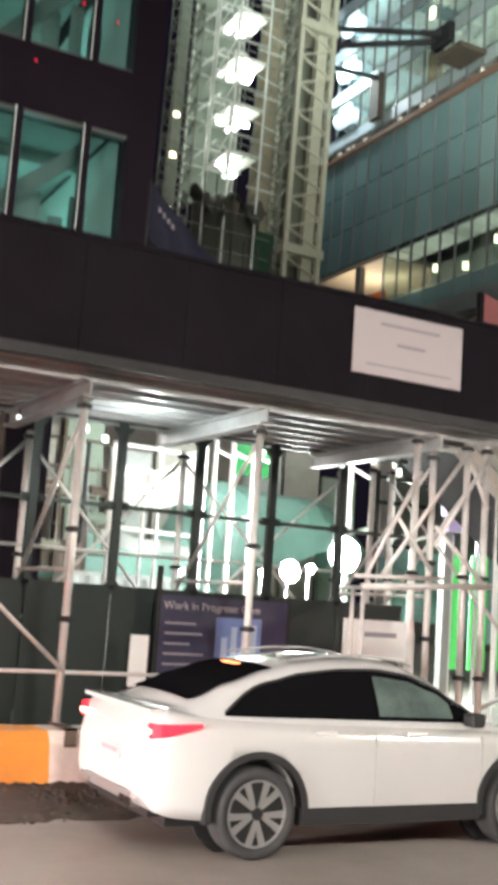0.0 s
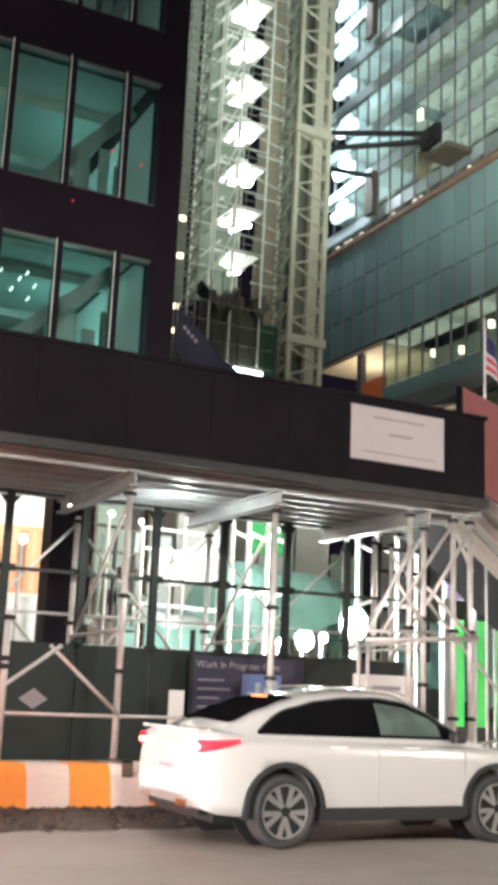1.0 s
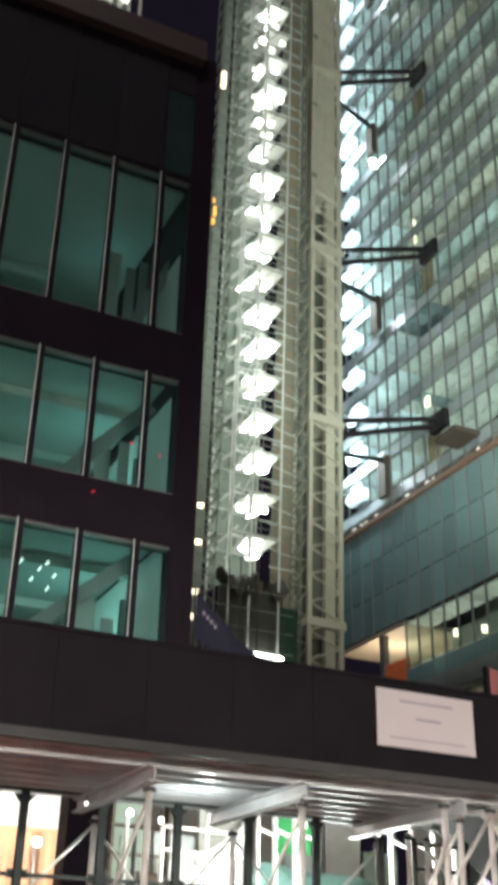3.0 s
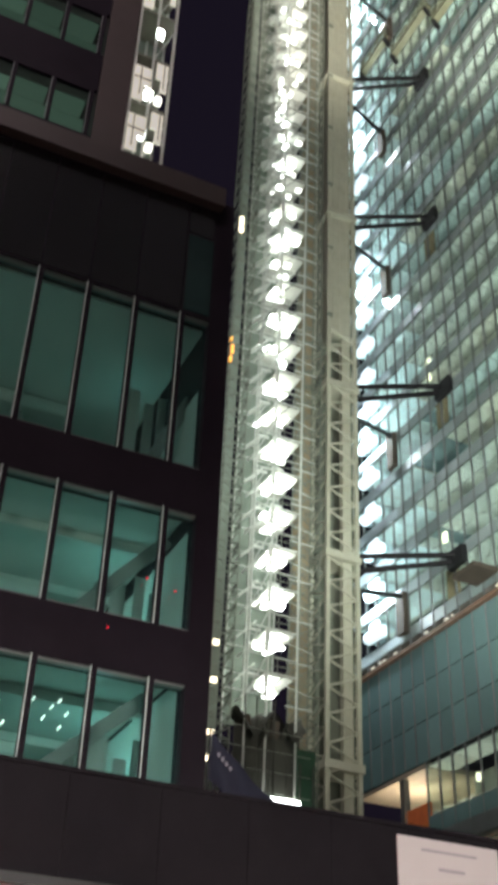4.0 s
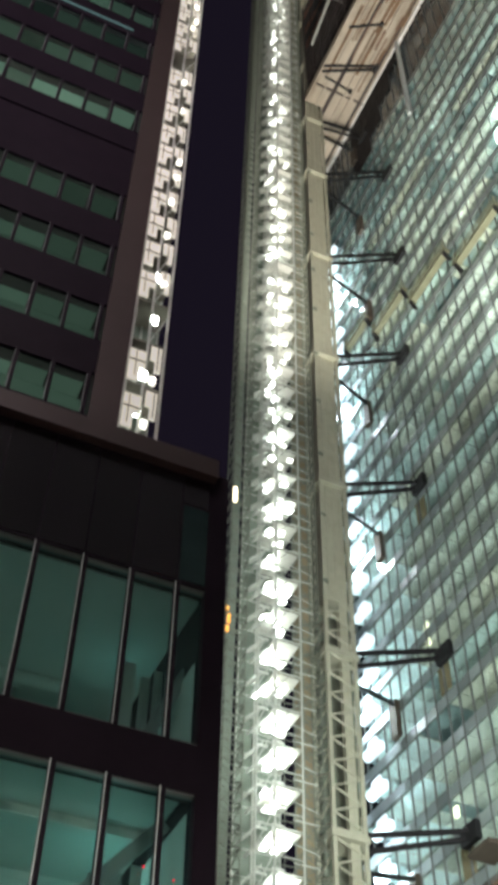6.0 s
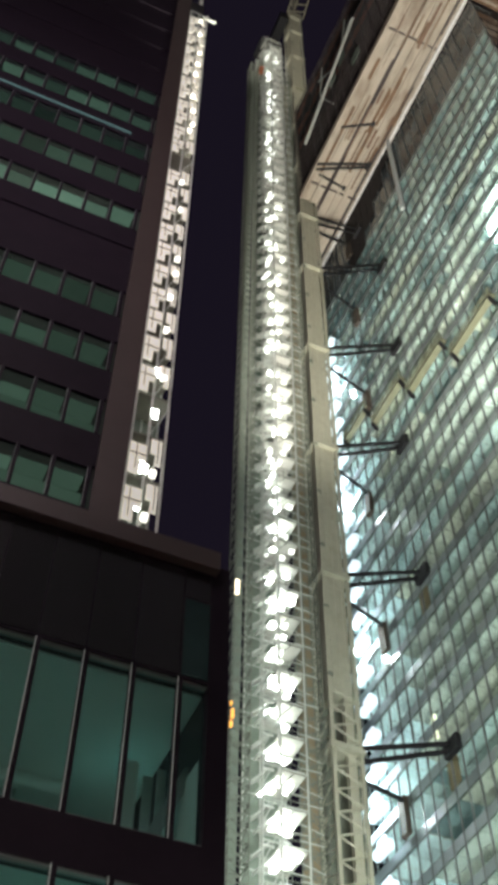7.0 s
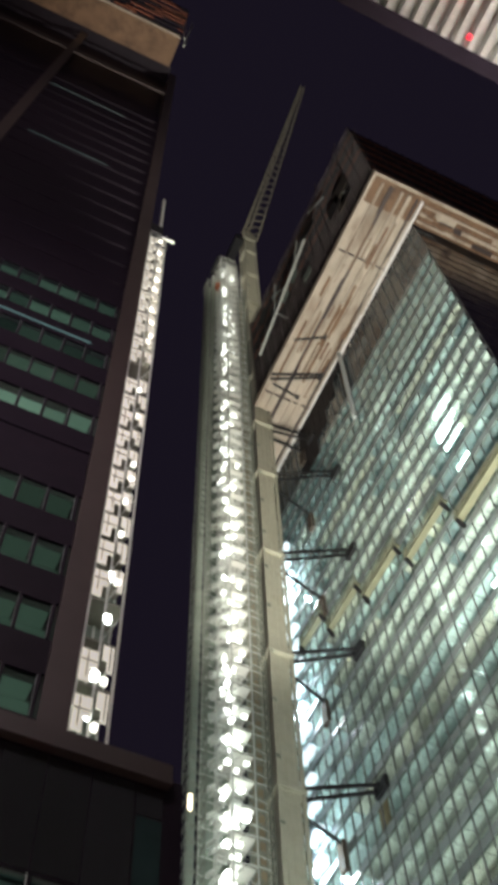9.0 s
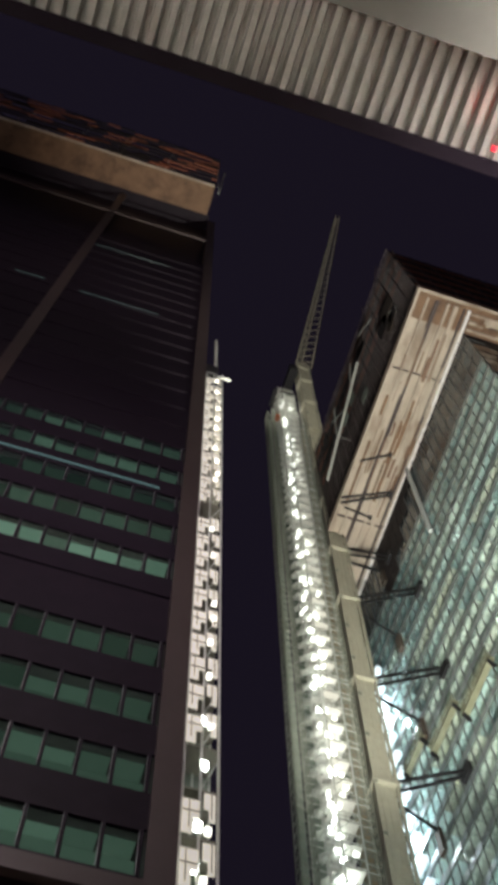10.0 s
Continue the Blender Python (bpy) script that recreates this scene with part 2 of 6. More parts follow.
PEACH = mat("peach_container_paint", (0.78, 0.40, 0.22), 0.55, vary=0.12, scale=1.5, dirt=(0.5, 0.28, 0.18), dirt_amount=0.4)
TIMBERDARK = mat("dark_timber", (0.07, 0.055, 0.04), 0.8, vary=0.3, scale=1)
GUARDWHITE = mat("white_guard_board", (0.78, 0.80, 0.76), 0.6, vary=0.1)
DARKCANOPY = mat("dark_canopy_sheet", (0.045, 0.045, 0.035), 0.85, vary=0.4, scale=0.7, bump=0.3, bscale=4)
ORANGELAMP = glow("orange_lamp_lens", (1.0, 0.48, 0.10), 1.1)
MASTPANEL = mat("brown_sheet", (0.26, 0.21, 0.13), 0.8, vary=0.3, scale=0.5, stretch=(1, 1, 0.3))
CABINWHITE = mat("dusty_white_cabin_paint", (0.40, 0.42, 0.41), 0.6, vary=0.15, scale=1.2, dirt=(0.24, 0.23, 0.20), dirt_amount=0.5)
MASTNET = mat("pale_green_netting", (0.17, 0.19, 0.145), 0.9, vary=0.35, scale=0.7)
JIBYELLOW = mat("jib_paint", (0.55, 0.52, 0.36), 0.6, vary=0.2, scale=0.4)


NAVY = mat("navy_board", (0.030, 0.028, 0.062), 0.4, vary=0.1, scale=2)
SKYBLUE = mat("printed_sky", (0.16, 0.22, 0.45), 0.4, vary=0.3, scale=2)
PALEBLUE = mat("printed_pale", (0.42, 0.48, 0.62), 0.4, vary=0.2, scale=3)
GREYBOX = mat("grey_container_paint", (0.34, 0.36, 0.35), 0.55, vary=0.15, scale=1.5, dirt=(0.2, 0.17, 0.13))
RUSTBOX = mat("rusty_container_paint", (0.10, 0.07, 0.055), 0.7, vary=0.3, scale=1.5, dirt=(0.1, 0.07, 0.05))
TEALSHEET = mat("teal_sheeting", (0.16, 0.30, 0.26), 0.5, vary=0.2, scale=0.8, bump=0.3, bscale=3)
SITEFLOOD = glow("site_flood_lens", (0.95, 1.0, 0.97), 16.0)
SOFFIT2 = mat("pale_board", (0.50, 0.48, 0.44), 0.6, vary=0.15, scale=1)
LILAC = mat("lilac_fascia", (0.60, 0.52, 0.80), 0.4, vary=0.08, scale=1, emit=(0.70, 0.58, 1.0), strength=0.12)
REDBOARD = mat("dusky_red_board", (0.24, 0.075, 0.075), 0.6, vary=0.2, scale=1.2)
FLAGNAVY = mat("navy_cloth", (0.004, 0.005, 0.021), 0.8, vary=0.25, scale=6)
FLAGNAVY2 = mat("flag_blue_cloth", (0.03, 0.03, 0.12), 0.8, vary=0.25, scale=6)
FLAGRED = mat("flag_red_cloth", (0.55, 0.04, 0.06), 0.8, vary=0.15, scale=6)
FLAGPALE = mat("flag_pale_cloth", (0.60, 0.56, 0.60), 0.8, vary=0.1, scale=6)
DECKRIB = mat("corrugated_metal", (0.50, 0.50, 0.47), 0.38, 0.6, vary=0.2, scale=2.5, dirt=(0.25, 0.23, 0.2), dirt_amount=0.6)
CARWHITE = mat("white_car_paint", (0.53, 0.525, 0.52), 0.25, vary=0.02, scale=1.0, coat=1.0)
TRIMBLACK = mat("black_plastic_trim", (0.018, 0.018, 0.019), 0.55, vary=0.2, scale=6)
TYRE = mat("tyre_rubber", (0.030, 0.031, 0.033), 0.8, vary=0.2, scale=8, dirt=(0.10, 0.09, 0.08), dirt_amount=0.35)
ALLOY = mat("machined_alloy", (0.62, 0.62, 0.63), 0.28, 0.9, vary=0.08, scale=6)
RIMDARK = mat("dark_rim", (0.02, 0.02, 0.021), 0.45, 0.3, vary=0.2)
CARGLASS = mat("dark_privacy_glass", (0.006, 0.006, 0.007), 0.25, vary=0.1, spec=0.0)
CARGLASS2 = mat("front_view_tint", (0.10, 0.135, 0.125), 0.08, vary=0.7, scale=3.5, spec=0.4)
TAILRED = mat("tail_lamp", (0.5, 0.01, 0.02), 0.2, emit=(1.0, 0.018, 0.03), strength=3.6)
TAILCORE = glow("tail_lamp_core", (1.0, 0.35, 0.3), 9.0)
CHROME = mat("chrome", (0.75, 0.75, 0.75), 0.15, 1.0, vary=0.03)
SEAM = mat("panel_gap", (0.34, 0.34, 0.34), 0.7, vary=0.1)


BRAKEAMBER = glow("brake_lamp_lens", (1.0, 0.30, 0.12), 3.0)
SILVER = mat("silver_bumper", (0.45, 0.45, 0.46), 0.35, 0.7, vary=0.1, scale=4)
HOISTGREY = mat("dull_mast_grey", (0.20, 0.22, 0.18), 0.6, 0.3, vary=0.25, scale=0.6)
SOFFITGREY = mat("grey_soffit_plaster", (0.19, 0.188, 0.17), 0.85, vary=0.12, scale=0.8, bump=0.04, bscale=12, dirt=(0.2, 0.19, 0.17), dirt_amount=0.4)


# ---- helpers of this scene ----
class Shape:
    """Gathers boxes, tubes and quads into one mesh."""

    def __init__(self):
        self.v, self.f = [], []

    def box(self, x0, y0, z0, x1, y1, z1):
        k = len(self.v)
        self.v += [(x0, y0, z0), (x1, y0, z0), (x1, y1, z0), (x0, y1, z0), (x0, y0, z1), (x1, y0, z1), (x1, y1, z1), (x0, y1, z1)]
        self.f += [tuple(k + i for i in q) for q in ((3, 2, 1, 0), (4, 5, 6, 7), (0, 1, 5, 4), (1, 2, 6, 5), (2, 3, 7, 6), (3, 0, 4, 7))]
        return self

    def tube(self, p, q, r, n=6, r2=None, cap=True):
        p, q = Vector(p), Vector(q)
        w = (q - p).normalized()
        u = w.orthogonal().normalized() if abs(w.z) < 0.9 else w.cross(Vector((1, 0.001, 0))).normalized()
        s = w.cross(u)
        r2 = r if r2 is None else r2
        k = len(self.v)
        for c, rad in ((p, r), (q, r2)):
            for i in range(n):
                a = 2 * math.pi * (i + 0.5) / n
                self.v.append(tuple(c + (u * math.cos(a) + s * math.sin(a)) * rad))
        self.f += [(k + i, k + (i + 1) % n, k + n + (i + 1) % n, k + n + i) for i in range(n)]
        if cap:
            self.f += [tuple(k + i for i in reversed(range(n))), tuple(k + n + i for i in range(n))]
        return self

    def beam(self, p, q, w, h):
        """A bar of rectangular section from p to q, h being its upright size."""
        p, q = Vector(p), Vector(q)
        d = (q - p).normalized()
        side = d.cross(Vector((0, 0, 1)))
        side = side.normalized() if side.length > 1e-3 else Vector((1, 0, 0))
        up = side.cross(d)
        k = len(self.v)
        for c in (p, q):
            for a, b in ((-1, -1), (1, -1), (1, 1), (-1, 1)):
                self.v.append(tuple(c + side * (a * w / 2) + up * (b * h / 2)))
        self.f += [tuple(k + i for i in z) for z in ((0, 1, 2, 3), (7, 6, 5, 4), (0, 4, 5, 1), (1, 5, 6, 2), (2, 6, 7, 3), (3, 7, 4, 0))]
        return self

    def quad(self, a, b, c, d):
        k = len(self.v)
        self.v += [tuple(a), tuple(b), tuple(c), tuple(d)]
        self.f.append((k, k + 1, k + 2, k + 3))
        return self


def mesh_of(name, shape, material):
    me = bpy.data.meshes.new(name)
    if isinstance(shape, Shape):
        me.from_pydata(shape.v, [], shape.f)
    else:
        shape.to_mesh(me)
        shape.free()
    me.materials.append(material)
    bm = bmesh.new()
    bm.from_mesh(me)
    bmesh.ops.recalc_face_normals(bm, faces=bm.faces)
    bm.to_mesh(me)
    bm.free()
    return me


def thing(name, label, category, base=(0, 0, 0), group="", kind=""):
    ob = new(name)
    ob.empty_display_size = 0.2
    ob.location = base
    return tagged(ob, label, category, group, kind)


def solo(name, shape, material, label, category, base=(0, 0, 0), group="", kind=""):
    me = mesh_of(name, shape, material)
    me.transform(Matrix.Translation(-Vector(base)))
    ob = new(name, me)
    ob.location = base
    return tagged(ob, label, category, group, kind)


def origin(ob):
    p = Vector((0, 0, 0))
    while ob:
        p += ob.location
        ob = ob.parent
    return p


def part(name, shape, material, parent, label="", smooth=False, bevel=0.0, kind=""):
    me = mesh_of(name, shape, material)
    me.transform(Matrix.Translation(-origin(parent)))
    if smooth:
        me.shade_smooth()
    ob = new(name, me)
    ob.parent = parent
    if bevel:
        m = ob.modifiers.new("bevel", "BEVEL")
        m.width, m.segments, m.limit_method = bevel, 2, "ANGLE"
    return tagged(ob, label, kind=kind)


def piece(name, me, parent, place):
    """One of many alike pieces that share a mesh."""
    ob = new(name, me)
    ob.parent = parent
    ob.location = Vector(place) - origin(parent)
    return ob


def cloth(fn, nx=24, ny=12):
    """A sheet of small quads from a surface function."""
    s = Shape()
    for i in range(nx + 1):
        for j in range(ny + 1):
            s.v.append(fn(i / nx, j / ny))
    for i in range(nx):
        for j in range(ny):
            a = i * (ny + 1) + j
            s.f.append((a, a + ny + 1, a + ny + 2, a + 1))
    return s


rng = random.Random(7)

# ---- ground ----
solo("road", Shape().box(-500, -6, -0.4, 500, 14.2, 0), ASPHALT, "worn grey asphalt street lit by lamps at night", "road", kind="structure")
solo("pavement", Shape().box(-500, 14.2, -0.4, 500, 20.2, 0.13), CONCRETE, "concrete pavement under the scaffold shed", "pavement", kind="structure")
solo("pavement", Shape().box(-500, -500, -0.4, 500, -6, 0.13), CONCRETE, "concrete pavement on the near side of the street", "pavement", kind="structure")
solo("ground", Shape().box(-500, 20.2, -0.5, 500, 600, 0.1), CONCRETE, "dusty concrete ground of the building site", "ground", kind="structure")
TOWERGLASS = glassy("grey_window_glass", (0.82, 0.92, 0.85), 0.05, gloss=0.06, wav=0.05)
TIMBERSOFFIT = mat("brown_timber_soffit", (0.20, 0.12, 0.07), 0.8, vary=0.5, scale=0.6, dirt=(0.05, 0.03, 0.022), dirt_amount=0.8)
DARKPANE = mat("dark_opaque_glass", (0.014, 0.012, 0.017), 0.15, vary=0.3, scale=0.5, rnd=0.4, spec=0.7)
FLOODDIM = mat("cool_strip_light", (0.02, 0.03, 0.03), 0.4, emit=(0.5, 0.95, 0.95), strength=0.14)
FLOODFAINT = mat("faint_strip_light", (0.02, 0.03, 0.03), 0.4, emit=(0.6, 0.9, 0.9), strength=0.05)
MULLIONPALE = mat("pale_mullion", (0.70, 0.76, 0.74), 0.4, 0.1, vary=0.12, scale=2)
HOISTPANEL = mat("glow_white_panel", (0.8, 0.78, 0.7), 0.6, emit=(1.0, 0.95, 0.80), strength=0.333)
HOISTLAMP = glow("hoist_lamp", (1.0, 0.97, 0.86), 2.2)
PANESHADE = mat("pane_shade", (0.016, 0.022, 0.021), 0.9, vary=0.4, scale=0.6)
TEALDARK = mat("dim_teal_glass", (0.016, 0.036, 0.037), 0.2, vary=0.5, scale=0.6, spec=0.6)
STEELDIM = mat("dim_painted_steel", (0.24, 0.28, 0.27), 0.6, vary=0.3, scale=1.5)
CURTAIN = mat("pale_curtain", (0.34, 0.40, 0.385), 0.9, vary=0.25, scale=1.2, stretch=(4, 4, 0.3))
# ---- podium building ----
PY, PX1 = 20.0, 8.26
podium = thing("podium_building", "dark metal-framed podium building with teal-lit windows at night", "building", (-11, PY, 0))
ROWS = ((7.8, 10.18), (11.36, 14.2), (15.4, 19.88))
fr = Shape()
edges = [6.4] + [e for r in ROWS for e in r] + [24.2]
for i in range(0, len(edges), 2):
    fr.box(-30, PY, edges[i], PX1, PY + 0.45, edges[i + 1])
part("facade_frame", fr, FRAMEBLACK, podium, "black metal spandrel bands")
for z0, z1 in ROWS:
    part("corner_panel", Shape().box(7.72, PY, z0, PX1, PY + 0.45, z1), FRAMEBLACK, podium)
    part("corner_panel", Shape().box(-30, PY, z0, -25, PY + 0.45, z1), FRAMEBLACK, podium)
for x in (6.35, -1.5, -9.5, -17.5, -25.5):
    part("column", Shape().box(x - 0.12, PY + 0.6, 0.1, x + 0.68, PY + 1.15, 6.4), FRAMEBLACK, podium, "dark steel column at street level")
part("soffit", Shape().box(-29.6, PY + 0.45, 6.4, PX1 - 0.45, 45.6, 6.7), CONCRETE, podium)
part("side_wall", Shape().box(PX1 - 0.45, PY + 0.45, 6.4, PX1, 46, 24.2), FRAMEBLACK, podium)
part("back_wall", Shape().box(-30, 45.6, 0.1, PX1 - 0.45, 46, 24.2), FRAMEBLACK, podium)
part("end_wall", Shape().box(-30, PY + 0.45, 0.1, -29.6, 45.6, 24.2), FRAMEBLACK, podium)
part("roof_slab", Shape().box(-30, PY + 0.45, 23.7, PX1 - 0.45, 45.6, 24.2), FRAMEBLACK, podium)
part("roof_lip", Shape().box(-30.2, PY - 0.32, 23.76, 7.84, PY - 0.02, 24.44), BROWNSTEEL, podium, "brown metal roof edge")
part("roof_coping", Shape().box(-30.2, PY - 0.015, 24.2, 7.84, PY + 0.6, 24.44), BROWNSTEEL, podium)
part("roof_coping", Shape().box(PX1 - 0.5, PY + 0.605, 24.2, PX1, 46, 24.44), BROWNSTEEL, podium)
for z in (7.2, 10.8, 14.8, 20.1):
    part("floor_slab", Shape().box(-29.6, PY + 0.5, z - 0.25, PX1 - 0.5, 30, z + 0.05), INTERIOR, podium)
part("inner_wall", Shape().box(-29, 29.6, 7.2, PX1 - 0.5, 29.9, 23.6), INTERIOR, podium)
for z in (7.25, 10.85, 14.85):
    part("inner_lining", Shape().box(7.76, PY + 0.5, z, 7.84, 29.5, z + 3.2), INTERIOR, podium)
cols = [7.72 - 0.78] + [7.72 - 0.78 - 1.215 * k for k in range(1, 27)]
for ri, (z0, z1) in enumerate(ROWS):
    for k, x in enumerate(cols[:12]):
        xr = 7.72 if k == 0 else cols[k - 1]
        pane = part("pane", Shape().box(x + 0.03, PY + 0.16, z0, xr - 0.03, PY + 0.18, z1), TEALGLASS, podium)
        pane.visible_shadow = False
        mul = part("mullion", Shape().box(x - 0.018, PY - 0.02, z0, x + 0.105, PY + 0.2, z1), FRAMEBLACK, podium)
        # pale strip paints the light that the mullion's edge catches
        part("pale_edge", Shape().box(x - 0.042, PY - 0.035, z0, x - 0.018, PY - 0.021, z1), MULLIONPALE, mul)
    part("window_head", Shape().box(-25, PY + 0.05, z1 - 0.05, 7.72, PY + 0.25, z1), MULLION, podium)
    part("window_sill", Shape().box(-25, PY + 0.05, z0, 7.72, PY + 0.25, z0 + 0.05), MULLION, podium)
    part("pane", Shape().box(-25, PY + 0.16, z0, cols[11], PY + 0.18, z1), TEALGLASS, podium).visible_shadow = False
# opaque dark panels above the top row, with thin joints
for k, x in enumerate(cols[:12]):
    xr = 7.72 if k == 0 else cols[k - 1]
    part("dark_panel", Shape().box(x + 0.02, PY - 0.012, 19.98 if k else 22.7, xr - 0.02, PY - 0.002, 23.7), DARKPANE, podium)
part("corner_pane", Shape().box(6.99, PY - 0.012, 20.0, 7.70, PY - 0.002, 22.62), TEALDARK, podium, "dim teal corner pane")
# side windows round the corner
for z0, z1 in ROWS:
    for k in range(3):
        part("pane", Shape().box(PX1 + 0.002, PY + 0.7 + 1.3 * k, z0, PX1 + 0.014, PY + 1.9 + 1.3 * k, z1), DARKPANE, podium)
# slanting steel, curtains, ducts and ceiling beams seen through the panes
for xa, xb, za, zb in ((5.2, 7.6, 11.5, 14.2), (4.6, 7.4, 7.8, 10.3), (6.7, 7.9, 15.6, 18.4)):
    part("inner_brace", Shape().beam((xa, PY + 1.5, za), (xb, PY + 1.5, zb), 0.2, 0.30), STEELDIM, podium, "grey slanting steel brace")
for z0, z1, spans in ((7.25, 9.6, ((5.95, 6.12), (6.25, 6.8), (6.95, 7.25), (7.35, 7.7))), (10.85, 13.4, ((6.1, 6.3), (6.5, 6.85), (7.05, 7.3), (7.42, 7.7))), (14.85, 18.6, ((6.35, 6.7), (6.85, 7.1), (7.2, 7.42), (7.5, 7.7)))):
    for xa, xb in spans:
        part("curtain", Shape().box(xa, PY + 1.9, z0, xb, PY + 1.94, z1 - rng.uniform(0.0, 0.8)), CURTAIN, podium, "pale hanging curtain")
for z0, z1 in ROWS:
    for k in range(2):
        part("ceiling_beam", Shape().box(-20, PY + 2.6 + 3.0 * k, z1 + 0.12, 7.7, PY + 2.8 + 3.0 * k, z1 + 0.34), INTERIOR, podium)
    part("duct", Shape().tube((-20, PY + 5.2, z1 - 0.25), (5.6, PY + 5.2, z1 - 0.25), 0.2, 10), INTERIOR, podium)
    for k in range(5):
        x = 4.2 - 3.1 * k
        part("inner_column", Shape().box(x, PY + 6.0, z0 - 0.5, x + 0.35, PY + 6.35, z1 + 0.3), STEELDIM, podium)
    for k in range(7):
        x = 5.0 - 2.0 * k + rng.uniform(-0.5, 0.5)
        part("stacked_material", Shape().box(x, PY + 7.0, z0 - 0.55, x + rng.uniform(0.7, 1.6), PY + 8.2, z0 + rng.uniform(0.2, 1.3)), (STEELDIM, PLANK, INTERIOR)[k % 3], podium)
for z, e, h in ((9.9, 70, 9.6), (13.8, 54, 13.2), (19.2, 21, 16.6)):
    lamp("room_lamp", "AREA", (-9.5, PY + 4.0, h), (-1.0, PY + 5.5, h - 5), e * 9.0, (0.70, 1.0, 0.95), 2.5)
    lamp("corner_lamp", "POINT", (6.9, PY + 3.6, z - 0.6), (0, 0, 0), e * 0.5, (0.50, 1.0, 0.94), 0.35)


for x, z in ((6.7, 12.35), (7.35, 12.2), (5.95, 11.05)):
    part("indicator_lamp", Shape().tube((x, PY - 0.03, z), (x, PY + 0.02, z), 0.022, 8), SMALLRED, podium, "small red indicator lamp")
for x, z in ((5.3, 9.6), (5.5, 9.2), (5.15, 9.35), (4.2, 9.5), (4.35, 9.1), (5.45, 9.75), (4.9, 9.7), (4.75, 9.3), (5.62, 9.5), (4.0, 9.25)):
    part("ceiling_spot", Shape().tube((x, PY + 1.2, z), (x + 0.06, PY + 1.2, z + 0.1), 0.022, 8), HOISTLAMP, podium, "small bright ceiling spotlight")

# ---- left tower ----
TY, TZ = 27.0, 190.0
tower = thing("tower_building", "tall dark glass tower with rows of dim green windows", "building", (-20, TY, 24.2))
part("tower_core", Shape().box(-45, TY + 1.6, 24.2, 5.35, 60, TZ), FRAMEBLACK, tower)
part("corner_column", Shape().box(5.35, TY - 0.15, 24.62, 6.5, TY + 1.6, TZ), BROWNSTEEL, tower, "brown metal corner column")
NROW = 10
lit = {0: 0.17, 1: 0.14, 2: 0.12, 3: 0.09, 4: 0.006, 5: 0.36, 6: 0.12, 7: 0.07, 8: 0.18, 9: 0.14}
lip_mats = {}
for k in range(NROW + 16):
    zb = 33.05 + 4.6 * k
    part("spandrel", Shape().box(-45, TY, zb - 2.15, 5.35, TY + 0.14, zb - 0.05), FRAMEBLACK, tower)
    if k < NROW and k != 4:
        # ceilings and walls emit by themselves, imitating dim light in the rooms
        lip_mats[k] = mat("dim_room_glow", (0.05, 0.075, 0.065), 0.8, emit=(0.56, 0.84, 0.70), strength=lit[k] * 0.58, island=True)
        ceil = Shape()
        for j in range(17):
            x1 = 5.15 - 1.44 * j
            ceil.box(x1 - 1.39, TY + 0.16, zb + 2.42, x1 - 0.05, TY + 1.5, zb + 2.46)
        part("office_ceiling", ceil, lip_mats[k], tower, kind="stuff")
        part("office_wall", Shape().box(-20, TY + 1.5, zb, 5.3, TY + 1.58, zb + 2.4), lip_mats[k], tower)
        for j in range(10):
            x1 = 5.15 - 1.44 * j
            p = part("pane", Shape().box(x1 - 1.37, TY + 0.05, zb, x1 - 0.07, TY + 0.07, zb + 2.4), TOWERGLASS, tower)
            p.visible_shadow = False
            # near-black strip puts the shade at the top of each pane into colour
            drop = rng.uniform(0.35, 0.95)
            part("shade_strip", Shape().box(x1 - 1.36, TY + 0.12, zb + 2.35 - drop, x1 - 0.08, TY + 0.14, zb + 2.35), PANESHADE, tower)
            mu = part("mullion", Shape().box(x1 - 0.07, TY - 0.03, zb - 0.05, x1 + 0.07, TY + 0.12, zb + 2.45), FRAMEBLACK, tower)
            part("pale_edge", Shape().box(x1 - 0.105, TY - 0.02, zb + 0.05, x1 - 0.075, TY + 0.04, zb + 2.3), MULLION, mu)
        part("window_head", Shape().box(-20, TY - 0.02, zb + 2.3, 5.15, TY + 0.1, zb + 2.48), FRAMEBLACK, tower)
    else:
        part("pane", Shape().box(-45, TY + 0.1, zb - 0.05, 5.35, TY + 0.16, zb + 2.5), FRAMEBLACK, tower)
for x0, x1, z, m in ((-14, 3.9, 68.2, FLOODDIM), (-8.6, 0.9, 141.0, FLOODFAINT), (-7.4, 1.0, 114.3, FLOODFAINT), (-14.3, -11.2, 115.0, FLOODFAINT)):
    part("strip_light", Shape().box(x0, TY - 0.06, z, x1, TY - 0.01, z + 0.2), m, tower, "thin lit strip between floors")
part("column", Shape().box(-10.0, TY - 0.15, 24.62, -8.85, TY - 0.005, TZ), BROWNSTEEL, tower, "brown metal column")
part("belt_beam", Shape().box(-45, TY - 0.16, 168.5, 5.34, TY - 0.006, 171.5), BROWNSTEEL, tower)
CY = 21.4
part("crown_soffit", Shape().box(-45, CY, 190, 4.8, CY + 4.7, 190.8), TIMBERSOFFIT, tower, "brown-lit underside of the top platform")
part("crown_deck", Shape().box(-45, CY + 4.7, 190.1, 5.3, 60, 190.8), FRAMEBLACK, tower)
part("crown_edge", Shape().box(-45, CY - 0.3, 190.6, 4.75, CY + 0.1, 191.7), SOFFIT, tower)
